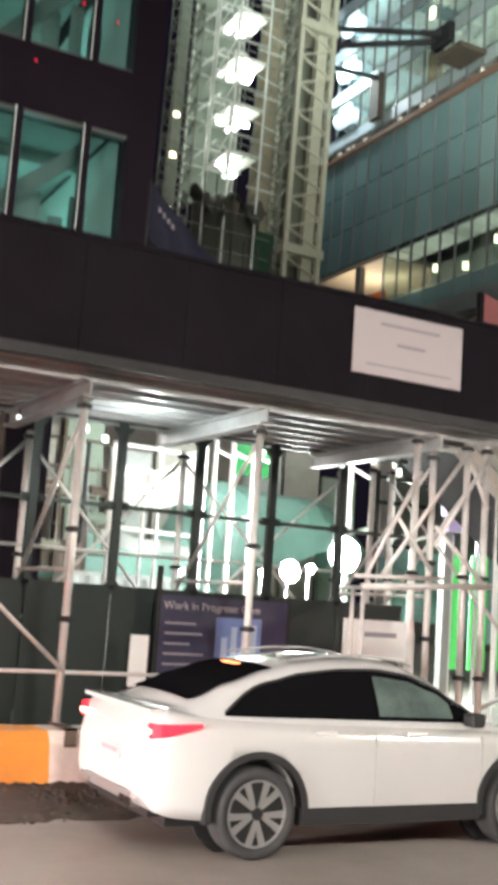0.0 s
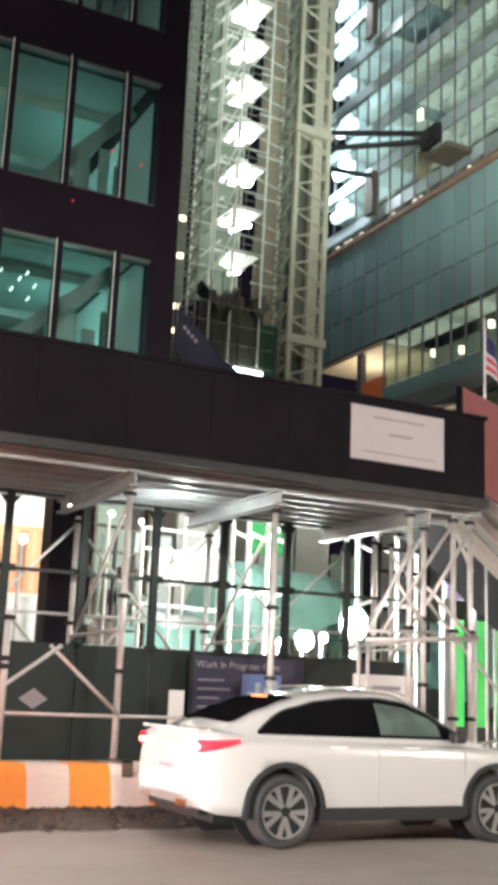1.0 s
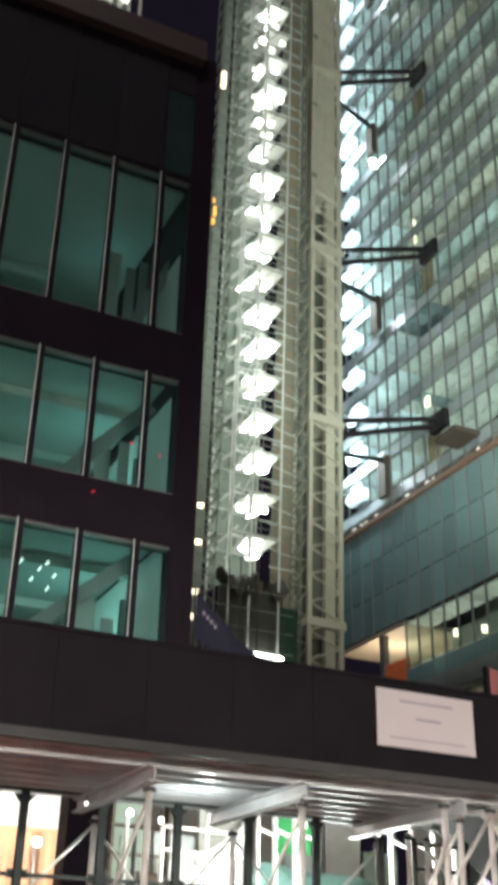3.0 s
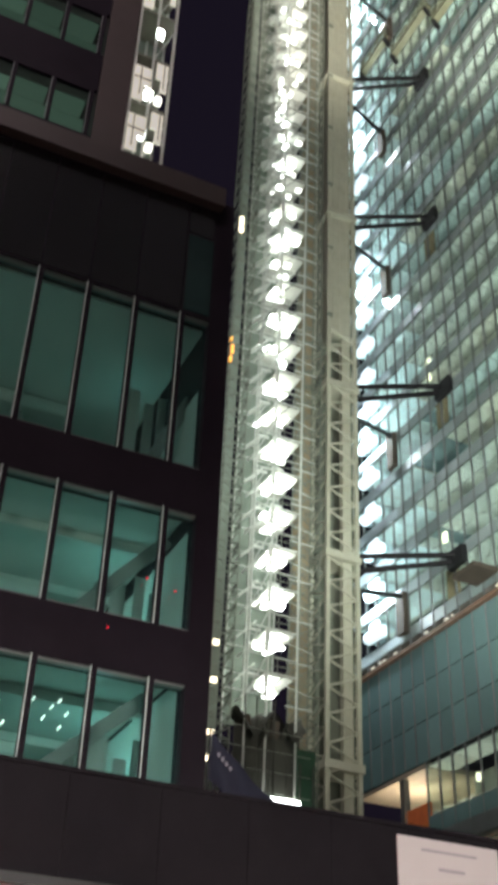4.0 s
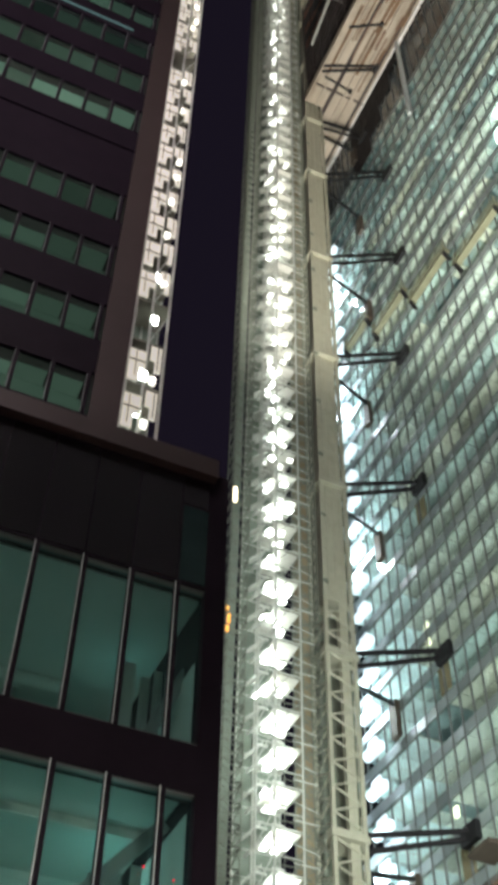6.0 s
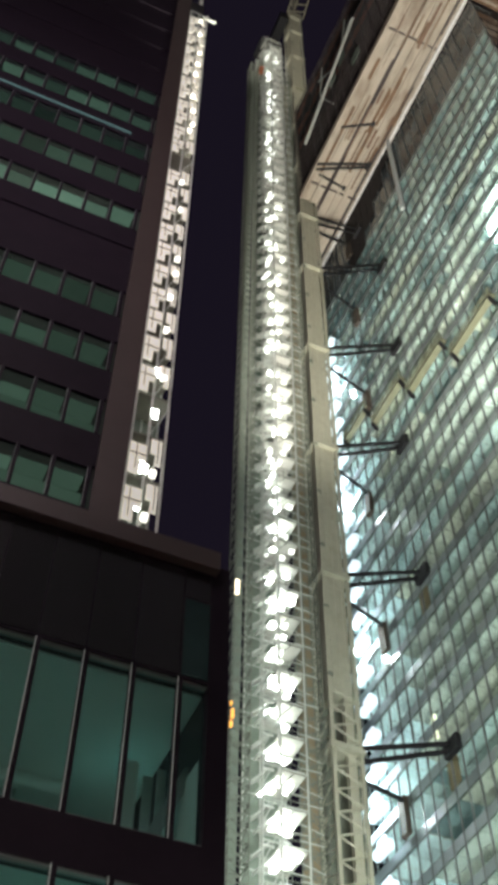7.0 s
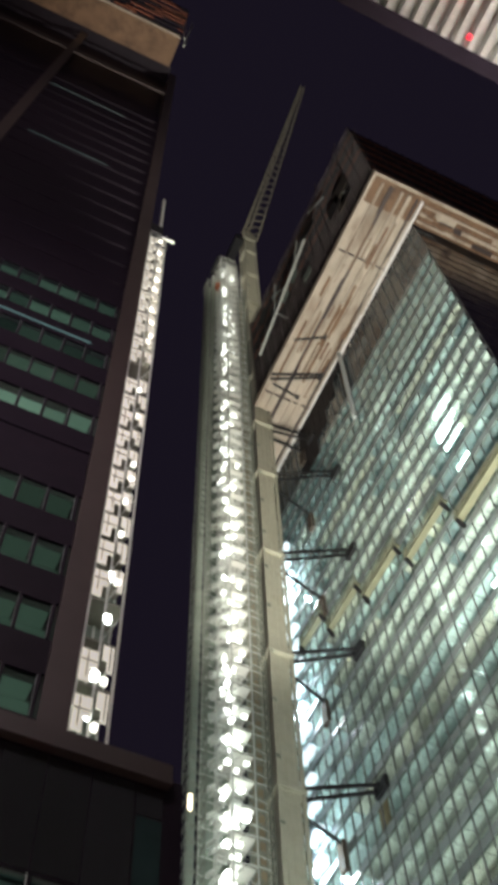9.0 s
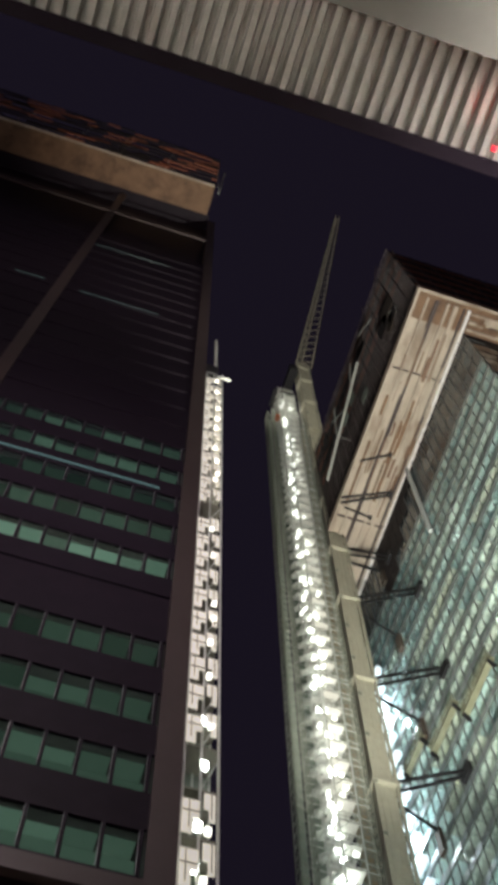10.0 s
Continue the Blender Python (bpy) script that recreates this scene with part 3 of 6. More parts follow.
for k in range(9):
    x = -45.0
    while x < 4.8:
        w = min(rng.uniform(1.8, 6.0), 5.0 - x)
        m = ORANGEWOOD if rng.random() < (0.55 if k > 3 else 0.25) else NETDARK
        d = rng.uniform(0.0, 0.35)
        part("formwork_panel", Shape().box(x, CY - 0.4 - 0.25 * k - d, 191.8 + 2.5 * k, x + w - 0.1, CY - 0.2 - 0.25 * k - d, 191.8 + 2.5 * k + rng.uniform(1.4, 2.4)), m, tower)
        x += w
for x in (-40, -30, -20, -12, -4, 5.3):
    part("pole", Shape().tube((x, CY - 0.2, 190.8), (x, CY - 0.2, 220), 0.12, 6), SCAFFOLD, tower)
part("corner_bracket", Shape().beam((5.5, CY, 184), (6.4, CY - 0.5, 214), 0.25, 0.25), SCAFFOLD, tower)
roof_crane = thing("roof_crane", "small pale crane jib standing on the tower roof", "crane", (-13.5, 25, 214))
part("jib", Shape().beam((-13.8, 24, 190.9), (-13.2, 22, 236), 0.9, 0.9), TRUSS, roof_crane)
part("counterweight", Shape().box(-16.5, 24.2, 225, -12.0, 25.4, 227), DARKSTEEL, roof_crane)

# ---- lit hoist on the left tower ----
hoist = thing("builders_hoist", "builders' hoist cage with bright white landing lamps", "hoist", (7.3, 27.8, 24.6))
for x in (6.62, 7.36, 8.12):
    for y in (TY + 0.1, TY + 1.5):
        part("upright", Shape().box(x - 0.05, y - 0.05, 24.6, x + 0.05, y + 0.05, 99.5), SCAFFOLD, hoist)
ring = mesh_of("landing", Shape().box(-0.8, -0.72, -0.06, 0.8, 0.72, 0.06), PLANK)
# white panels emit on their own, in place of lamplight falling on them
panel = mesh_of("glow_panel", Shape().box(-0.33, -0.03, -0.10, 0.36, 0.03, 0.98).box(-0.33, -0.03, -1.0, 0.10, 0.03, -0.104), HOISTPANEL)
slim = mesh_of("glow_panel", Shape().box(-0.22, -0.03, -0.16, 0.26, 0.03, 0.80).box(0.0, -0.03, -0.86, 0.26, 0.03, -0.164), HOISTPANEL)
small = mesh_of("lamp", Shape().box(-0.12, -0.1, -0.16, 0.12, 0.1, 0.16), HOISTLAMP)
big = mesh_of("floodlight", Shape().box(-0.15, -0.1, -0.2, 0.15, 0.1, 0.2), FLOOD)
bar = mesh_of("gate_bar", Shape().box(-0.018, -0.02, -0.8, 0.018, 0.02, 0.85), PLANK)
rail = mesh_of("gate_rail", Shape().box(-0.34, -0.02, -0.022, 0.34, 0.02, 0.022), PLANK)
brace = mesh_of("brace", Shape().tube((0, 0, 0), (0.74, 0, 2.2), 0.03, 4), SCAFFOLD)
z = 27.1
while z < 96.5:
    gap = 38.0 < z < 39.5 or 65.5 < z < 68.2
    pitch = 2.9 if z < 41 else 2.42
    piece("landing", ring, hoist, (7.37, TY + 0.8, z))
    if not gap:
        piece("glow_panel", panel, hoist, (6.96, TY - 0.02 + rng.uniform(-0.05, 0.05), z + 1.08))
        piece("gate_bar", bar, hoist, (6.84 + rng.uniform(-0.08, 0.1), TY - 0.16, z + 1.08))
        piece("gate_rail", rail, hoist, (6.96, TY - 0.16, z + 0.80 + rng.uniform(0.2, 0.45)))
        piece("glow_panel", slim, hoist, (7.70 + rng.uniform(-0.05, 0.05), TY + rng.uniform(-0.05, 0.05), z + 0.42 + pitch / 2))
        piece("gate_bar", bar, hoist, (7.74 + rng.uniform(-0.08, 0.08), TY - 0.16, z + 0.35 + pitch / 2))
        if rng.random() < 0.55:
            piece("lamp", small, hoist, (7.62 + rng.uniform(-0.12, 0.2), TY - 0.05, z + rng.uniform(0.3, 2.0)))
    piece("brace", brace, hoist, (7.36, TY + 0.08, z))
    z += pitch
for x, zz in ((7.5, 40.4), (7.31, 36.5), (7.45, 43.6), (7.2, 34.2)):
    piece("floodlight", big, hoist, (x, TY + 0.1, zz))
part("mesh_screen", Shape().box(6.6, TY + 1.52, 24.6, 8.14, TY + 1.56, 98), NETTING, hoist, "grey-green safety mesh")
part("head_frame", Shape().box(6.5, TY - 0.1, 98.5, 7.7, TY + 1.4, 101.0), DARKSTEEL, hoist)
part("head_pole", Shape().tube((7.5, TY + 0.3, 98), (7.5, TY + 0.3, 112), 0.16, 6), SCAFFOLD, hoist)
part("head_arm", Shape().beam((6.6, TY + 0.3, 99.2), (9.0, TY + 0.3, 99.2), 0.2, 0.2), SCAFFOLD, hoist)

# ---- right glass tower ----
FLOODCOOL = glow("landing_light_lens", (0.78, 0.93, 1.0), 1.05)
CEILLANDING = mat("landing_glow_panel", (0.7, 0.8, 0.85), 0.5, emit=(0.88, 0.97, 0.95), strength=0.48, island=True)
LANDINGPALE = mat("pale_blue_spandrel", (0.42, 0.50, 0.53), 0.6, vary=0.2, scale=0.8)
# darker copy of the facade glass, putting the top storeys' shade into colour
TOPGLASS = mat("unlit_top_glass", (0.06, 0.085, 0.095), 0.15, vary=0.3, scale=0.2, spec=0.6, rnd=0.4, island=True)
SPANDREL1 = mat("spandrel_pane", (0.24, 0.29, 0.285), 0.3, vary=0.2, scale=0.15, spec=0.8, rnd=0.3)
DARKGLASS1 = mat("dark_glass_pane", (0.16, 0.255, 0.255), 0.10, vary=0.25, scale=0.12, spec=0.8, rnd=0.13)
RX, Y0, Y1 = 44.0, 26.4, 75.0
MOD, PITCH, ZF = 1.6, 3.74, 37.86
right = thing("glass_tower", "glass curtain-wall tower with lit floors, still under construction", "building", (60, 50, 0.1))
part("tower_core", Shape().box(RX + 7, Y0 + 6, 0.1, 92, Y1, 156), CONCRETE, right)
part("far_wall", Shape().box(RX + 0.4, Y1, 27.6, RX + 7, Y1 + 0.3, 156), FRAMEBLACK, right)
NF = 31
NM = int((Y1 - Y0) / MOD)
pane_me = mesh_of("pane", Shape().box(-0.012, 0.04, 0.0, 0.012, MOD - 0.04, PITCH - 1.0), CLEARGLASS)
span_me = mesh_of("spandrel", Shape().box(-0.01, 0.03, -0.58, 0.05, MOD - 0.03, 0.40), SPANDREL1)
pane_rest, span_rest, pane_top, span_top = Shape(), Shape(), Shape(), Shape()
for k in range(NF + 1):
    z = ZF + PITCH * k
    for j in range(NM):
        y = Y0 + MOD * j
        if k < 10:
            piece("spandrel", span_me, right, (RX, y, z))
        else:
            (span_rest if k < 29 else span_top).box(RX - 0.01, y + 0.03, z - 0.58, RX + 0.05, y + MOD - 0.03, z + 0.40)
    if k == NF:
        break
    part("floor_slab", Shape().box(RX + 0.1, Y0 + 0.1, z - 0.2, RX + 7, Y1, z + 0.15), CONCRETE, right)
    ceil, dim = Shape(), Shape()
    for j in range(NM):
        y = Y0 + MOD * j
        tgt = dim if noise.noise((y * 0.09, k * 0.22, 4.0)) + 0.5 * noise.noise((y * 0.3, k * 0.7, 9.0)) < (-0.9 if k < 3 else -0.3) else ceil
        for d in range(2):
            tgt.box(RX + 0.25 + 1.5 * d, y + 0.06, z + PITCH - 0.58, RX + 1.6 + 1.5 * d, y + MOD - 0.06, z + PITCH - 0.5)
    # these ceilings still glow a little by their own emission
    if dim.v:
        part("dim_glow_ceiling", dim, CEILDARK, right, kind="stuff")
    # whole ceilings glow instead of being lit by lamps
    part("glow_ceiling", ceil, (CEILGLOW, CEILCOOL, CEILGLOW, CEILWARM)[(k * 7 // 3) % 4] if k < 25 else CEILDARK, right, kind="stuff")
    if k < 24:
        # added glow panels and pale strips imitate landing light on glass and spandrels
        bay = Shape()
        for j in range(6):
            y = 64.9 + 1.6 * j
            bay.box(RX + 0.2, y, z + PITCH - 0.62, RX + 2.6, y + 1.5, z + PITCH - 0.595)
        part("landing_glow", bay, CEILLANDING, right, "glowing panels for the landing light spread over the glass", kind="stuff")
        part("pale_spandrel", Shape().box(RX - 0.13, 67.2, z - 0.5, RX - 0.07, Y1 - 0.1, z + 0.35), LANDINGPALE, right, "spandrel strip coloured pale blue for the landing light")
    part("office_wall", Shape().box(RX + 3.4, Y0 + 0.3, z + 0.15, RX + 3.5, Y1, z + PITCH - 0.6), INTERIOR, right)
    for j in range(NM):
        y = Y0 + MOD * j
        if k < 10:
            ob = piece("pane", pane_me, right, (RX + 0.02, y, z + 0.41))
            ob.visible_shadow = False
        else:
            (pane_rest if k < 28 else pane_top).box(RX + 0.008, y + 0.04, z + 0.41, RX + 0.032, y + MOD - 0.04, z + PITCH - 0.59)
part("top_spandrel", span_top, TOPGLASS, right, "facade glass coloured darker for the unlit top storeys", kind="stuff")
part("top_pane", pane_top, TOPGLASS, right, kind="stuff")
part("upper_spandrel", span_rest, SPANDREL, right, kind="stuff")
part("upper_pane", pane_rest, CLEARGLASS, right, kind="stuff").visible_shadow = False
for j in range(NM + 1):
    part("mullion", Shape().box(RX - 0.10, Y0 + MOD * j - 0.035, 27.4, RX + 0.06, Y0 + MOD * j + 0.035, 156), MULLION, right)
# dark glass band above the base, in three rows of panes
for r, (za, zb) in enumerate(((27.4, 30.3), (30.4, 33.2), (33.3, 36.2))):
    me = mesh_of("dark_pane", Shape().box(-0.01, 0.035, 0, 0.05, MOD - 0.035, zb - za), DARKGLASS1)
    for j in range(NM):
        piece("dark_pane", me, right, (RX, Y0 + MOD * j, za))
part("band_backing", Shape().box(RX + 0.06, Y0 + 0.2, 27.4, RX + 0.5, Y1, 36.3), FRAMEBLACK, right)
part("ledge", Shape().box(RX - 0.35, Y0, 36.25, RX + 0.1, Y1, 36.55), ORANGELEDGE, right, "orange edge strip with small lamps")
for k in range(26):
    y = 40 + k * 1.33 + rng.uniform(-0.5, 0.5)
    if rng.random() < 0.35:
        continue
    part("ledge_lamp", Shape().box(RX - 0.42, y, 36.58, RX - 0.25, y + rng.uniform(0.15, 0.7), 36.72), HOISTPANEL, right)
# glazed lobby storey with lights, and the open loading bay beyond it
lob = Shape()
for j in range(int((65.3 - Y0) / MOD)):
    y = 65.3 - MOD * j
    p = part("lobby_pane", Shape().box(RX, y - MOD + 0.04, 23.6, RX + 0.03, y - 0.04, 27.3), CLEARGLASS, right)
    p.visible_shadow = False
    part("lobby_mullion", Shape().box(RX - 0.08, y - 0.04, 22.3, RX + 0.08, y + 0.04, 27.3), MULLION, right)
    lob.box(RX + 0.2, y - MOD + 0.1, 27.0, RX + 2.2, y - 0.1, 27.1)
part("lobby_ceiling", lob, CEILGLOW, right, kind="stuff")
part("lobby_back", Shape().box(RX + 4, Y0 + 1, 22.2, RX + 4.2, 65.2, 27.0), INTERIOR, right)
part("lobby_base", Shape().box(RX - 0.05, Y0, 22.2, RX + 4, 65.3, 23.5), DARKGLASS, right)
part("base_beam", Shape().box(RX - 0.3, Y0, 21.0, RX + 0.6, 65.3, 22.2), MULLION, right)
part("lower_wall", Shape().box(RX + 2.0, Y0, 0.1, RX + 2.4, 65.3, 21.0), NETTING, right)
part("bay_ceiling", Shape().box(RX + 0.1, 65.4, 27.0, RX + 7, Y1, 27.35), SOFFIT, right)
part("bay_back", Shape().box(RX + 6.6, 65.4, 0.1, RX + 7, Y1, 27.0), INTERIOR, right)
part("bay_column", Shape().box(RX + 0.1, 68.6, 0.1, RX + 0.6, 69.1, 27.0), MULLION, right)
part("bay_barrier", Shape().box(RX + 0.2, 65.5, 22.2, RX + 0.4, 68.4, 24.6), ORANGENET, right, "glowing orange safety netting")
for y, z in ((61.2, 25.2), (54.9, 25.6), (58.0, 24.6)):
    part("lobby_lamp", Shape().tube((RX + 1.5, y, z), (RX + 1.5, y, z + 0.45), 0.24, 10), FLOODWARM, right, "round lobby lamp")
# warm work lamps behind the glass
for y, z in ((61.5, 43.5), (61.3, 45.2), (62.0, 59.5), (62.0, 61.0), (61.6, 78.5), (61.3, 97.5)):
    part("work_lamp", Shape().box(RX + 0.3, y - 0.25, z, RX + 0.5, y + 0.25, z + 0.8), FLOODWARM, right, "warm work lamp inside the glass")
for y, z in ((61.0, 40.9), (60.6, 56.3), (60.4, 75.0)):
    part("plywood_panel", Shape().box(RX + 0.1, y - 1.3, z - 2.8, RX + 0.16, y + 0.3, z - 0.2), PLYWARM, right, "bare plywood infill panel")
# glowing boxes imitate distant floodlights reflected in the panes
for y, z, s in ((36.1, 109.2, 1.7), (35.9, 105.5, 1.6), (35.7, 112.5, 1.4), (36.9, 107.5, 1.1), (35.9, 99.0, 1.1), (36.2, 102.0, 1.1), (37.4, 86.5, 0.45), (37.7, 83.5, 0.5), (38.1, 80.5, 0.45), (38.4, 77.5, 0.6), (38.4, 74.6, 0.5), (35.8, 117, 0.5)):
    part("flood_reflection", Shape().box(RX + 0.35, y - s, z - s * 0.6, RX + 0.6, y + s, z + s * 0.6), FLOOD, right, "glowing box for a floodlight mirrored in the glass")
for k in range(26):
    z = ZF + PITCH * k + 1.2
    yl = 69.8 + rng.uniform(-0.3, 0.3)
    part("landing_light", Shape().tube((RX - 0.35, yl, z + 0.2), (RX - 0.35, yl + 2.4, z + 0.3), 0.48, 10).box(RX - 0.5, yl + 0.5, z + 0.6, RX - 0.3, yl + 1.9, z + 1.3), FLOODCOOL, right, "cool white hoist landing light")
# unglazed bays under the crown, hung with dark netting
for k in range(4):
    z = 141.2 + 3.74 * k
    for j in range(3 + 2 * k):
        y = Y0 + MOD * (22 - j)
        part("bay_net", Shape().box(RX - 0.16, y + 0.04, z + 0.05, RX - 0.12, y + MOD - 0.04, z + 3.65), NETDARK, right)
part("facade_pipe", Shape().beam((RX - 0.5, 48.9, 134), (RX - 0.5, 48.4, 155.5), 0.35, 0.55), MULLIONPALE, right, "pale hoist rail on the upper facade")
# street front of the tower
fs = Shape()
for k in range(NF + 2):
    for j in range(16):
        fs.box(RX + 0.2 + 3.0 * j, Y0 - 0.02, 27.4 + 3.74 * k + 0.1, RX + 3.1 + 3.0 * j, Y0 + 0.1, 27.4 + 3.74 * (k + 1) - 0.5)
part("front_pane", fs, DARKPANE, right, kind="stuff")
part("front_wall", Shape().box(RX + 0.1, Y0 + 0.1, 0.1, 92, Y0 + 0.4, 156), FRAMEBLACK, right)
# platforms hung on the west face, stepping down towards the street
for ya, yb, z in ((69.4, 63.6, 108.3), (63.0, 55.9, 103.9), (55.3, 47.9, 100.2), (47.2, 39.4, 96.1), (38.8, 27.0, 91.0)):
    deckp = part("hung_platform", Shape().box(RX - 0.85, yb, z, RX - 0.12, ya, z + 0.42), PLATFORM, right, "yellow-green hung work platform")
    part("guard_rail", Shape().tube((RX - 0.8, yb, z + 1.3), (RX - 0.8, ya, z + 1.3), 0.06, 6), PLATFORM, deckp)
    part("guard_rail", Shape().tube((RX - 0.8, yb, z + 0.8), (RX - 0.8, ya, z + 0.8), 0.05, 6), PLATFORM, deckp)
    for y in (yb + 0.3, ya - 0.3):
        part("bracket", Shape().beam((RX - 0.8, y, z), (RX - 0.12, y, z - 1.0), 0.4, 0.3), DARKSTEEL, deckp)
        part("end_screen", Shape().box(RX - 0.8, y - 0.1, z + 0.3, RX - 0.3, y, z + 2.0), NETTING, deckp)
part("loading_platform", Shape().box(RX - 2.2, 54.8, 37.75, RX - 0.1, 57.4, 38.1), TIMBERDARK, right, "timber loading platform")
# crown: soffit, edge beams and netted scaffold above
SX, SY, SZ = 36.0, 22.4, 156.0
YM, XN = 61.6, 38.4
part("west_soffit", Shape().box(SX, Y0, SZ, XN, YM, SZ + 0.5).box(XN, Y0, SZ, RX + 0.2, 80, SZ + 0.5), SOFFIT, right, "cream-lit underside of the crown")
# darker brown than the west soffit, putting its weaker light into colour
part("south_soffit", Shape().box(SX, SY, SZ, 95, Y0, SZ + 0.5), TIMBERSOFFIT, right, "underside of the crown, coloured darker for its dimmer light")
part("edge_beam", Shape().box(SX - 0.4, SY - 0.4, SZ - 0.25, SX, YM, SZ + 1.2), SOFFIT, right, "pale lit edge beam")
part("edge_beam", Shape().box(SX, SY - 0.4, SZ - 0.25, 95, SY, SZ + 1.4), SOFFIT, right)
for x, w, m in ((37.3, 0.3, SOFFIT), (38.6, 0.5, BROWNSTEEL), (40.4, 0.35, SOFFIT), (41.5, 0.6, SOFFIT), (42.9, 0.3, BROWNSTEEL), (43.6, 0.4, WHITE)):
    part("soffit_beam", Shape().box(x, SY + 0.6, SZ - 0.4, x + w, YM if x < XN else 80, SZ - 0.005), m, right)
for y, w in ((23.3, 0.3), (24.4, 0.5), (25.6, 0.35)):
    part("soffit_beam", Shape().box(RX + 0.3, y, SZ - 0.4, 95, y + w, SZ - 0.005), SOFFIT, right)
for k in (2, 9):
    part("cross_beam", Shape().box(SX + 0.1, 27 + 3.5 * k, SZ - 0.22, RX, 27.25 + 3.5 * k, SZ - 0.01), BROWNSTEEL, right)
for k in range(34):
    x, y = rng.uniform(SX + 0.2, RX - 0.6), rng.uniform(Y0, 50)
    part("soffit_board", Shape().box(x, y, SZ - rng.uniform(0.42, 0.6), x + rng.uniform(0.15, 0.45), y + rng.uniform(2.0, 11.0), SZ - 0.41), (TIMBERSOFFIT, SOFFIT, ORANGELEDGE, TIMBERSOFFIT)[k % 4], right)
for k in range(18):
    x, y = rng.uniform(RX + 1, 80), rng.uniform(SY + 0.2, Y0 - 0.9)
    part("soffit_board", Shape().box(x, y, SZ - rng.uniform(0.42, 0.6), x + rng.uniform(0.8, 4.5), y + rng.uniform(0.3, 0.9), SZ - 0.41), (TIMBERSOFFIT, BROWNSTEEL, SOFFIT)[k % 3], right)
part("crown_wall", Shape().box(SX + 1.4, SY + 1.4, SZ + 0.5, XN, YM, 192).box(XN, SY + 1.4, SZ + 0.5, 95, 80, 192), FRAMEBLACK, right)
for k in range(16):
    z = SZ + 1.8 + 2.1 * k
    m = (NETDARK, NETDARK, ORANGEWOOD)[k % 3] if k > 7 else NETDARK
    part("net_panel", Shape().box(SX + 0.3, SY + 0.3, z, SX + 0.4, YM, z + 1.7), m, right, "dark debris netting")
    part("net_panel", Shape().box(SX + 0.4, SY + 0.3, z, 95, SY + 0.4, z + 1.7), ORANGEWOOD if k in (1, 2, 5) else m, right)
    part("ledger", Shape().tube((SX + 0.1, SY, z + 1.9), (SX + 0.1, YM, z + 1.9), 0.09, 5), BROWNSTEEL, right)
for k in range(17):
    y = SY + 0.4 + 2.4 * k
    part("standard", Shape().tube((SX + 0.1, y, SZ + 1.4), (SX + 0.1, y, 191), 0.08, 5), BROWNSTEEL, right)
for k in range(14):
    part("standard", Shape().tube((SX + 1 + 3.2 * k, SY + 0.1, SZ + 1.4), (SX + 1 + 3.2 * k, SY + 0.1, 191), 0.08, 5), BROWNSTEEL, right)
for k in range(16):
    y, z = rng.uniform(24, 55), rng.uniform(160, 188)
    part("tilted_pole", Shape().tube((SX - rng.uniform(0.1, 1.2), y, z), (SX - rng.uniform(0.1, 1.5), y + rng.uniform(-5, 5), z + rng.uniform(2, 9)), 0.1, 5), BROWNSTEEL if k % 3 else SCAFFOLD, right)
for k in range(10):
    y, z = rng.uniform(24, 56), rng.uniform(160, 186)
    part("hanging_tarp", Shape().box(SX - 0.3, y, z, SX - 0.2, y + rng.uniform(1.5, 4), z + rng.uniform(2, 6)), (NETDARK, TIMBERDARK, NETTING)[k % 3], right)
part("pipe", Shape().tube((SX - 0.6, 40, 178), (SX - 0.6, 58, 168), 0.25, 8), SCAFFOLD, right)

for xa, ya, xb, yb, w in ((36.3, 49.2, 40.3, 46.9, 0.26), (35.6, 55.6, 42.6, 52.5, 0.3), (35.8, 56.4, 42.5, 53.1, 0.3), (36.5, 56.9, 40.9, 57.4, 0.26)):
    out = part("outrigger", Shape().beam((xa, ya, 155.3), (xb, yb, 155.3), w, 0.3), DARKSTEEL, right, "dark steel outrigger under the crown")
    part("end_plate", Shape().box(xb - 0.2, yb - 0.3, 155.0, xb + 0.2, yb + 0.3, 155.55), DARKSTEEL, out)

# ---- floodlit stair tower ----
LEAN = 0.0125
SIGHT = Vector((0.492, 0.870, 0))
ASIDE = Vector((0.870, -0.492, 0))


def leaning(ob):
    """The tall steel stands a little out of plumb."""
    ob.rotation_euler = Matrix.Rotation(LEAN, 3, SIGHT).to_euler()
    ob.location += ASIDE * (LEAN * (ob.location.z - 60))


SB = (28.6, 60.0, 0.1)
stair = thing("stair_tower", "floodlit scaffold stair tower with bright lamps on every landing", "scaffold tower", SB)
XL, XM, XR, YF, YB = 26.9, 28.3, 30.35, 58.2, 61.8
for x in (XL, XM, XR):
    for y in (YF, YB):
        part("standard", Shape().tube((x, y, 0.1), (x, y, 209), 0.075, 6), SCAFFOLD, stair)
landing_me = mesh_of("landing", Shape().box(0, 0, 0, XR - XM, 3.2, 0.1), LANDINGWOOD)
def flood_mesh(m):
    """One small lamp of the clusters under the landings."""
    return mesh_of("floodlight", Shape().box(0, 0, 0, rng.uniform(0.22, 0.62), rng.uniform(0.25, 0.75), rng.uniform(0.06, 0.22)), m)


lamps_hot = [flood_mesh(FLOOD) for i in range(9)]
lamps_soft = [flood_mesh(FLOODSOFT) for i in range(9)]
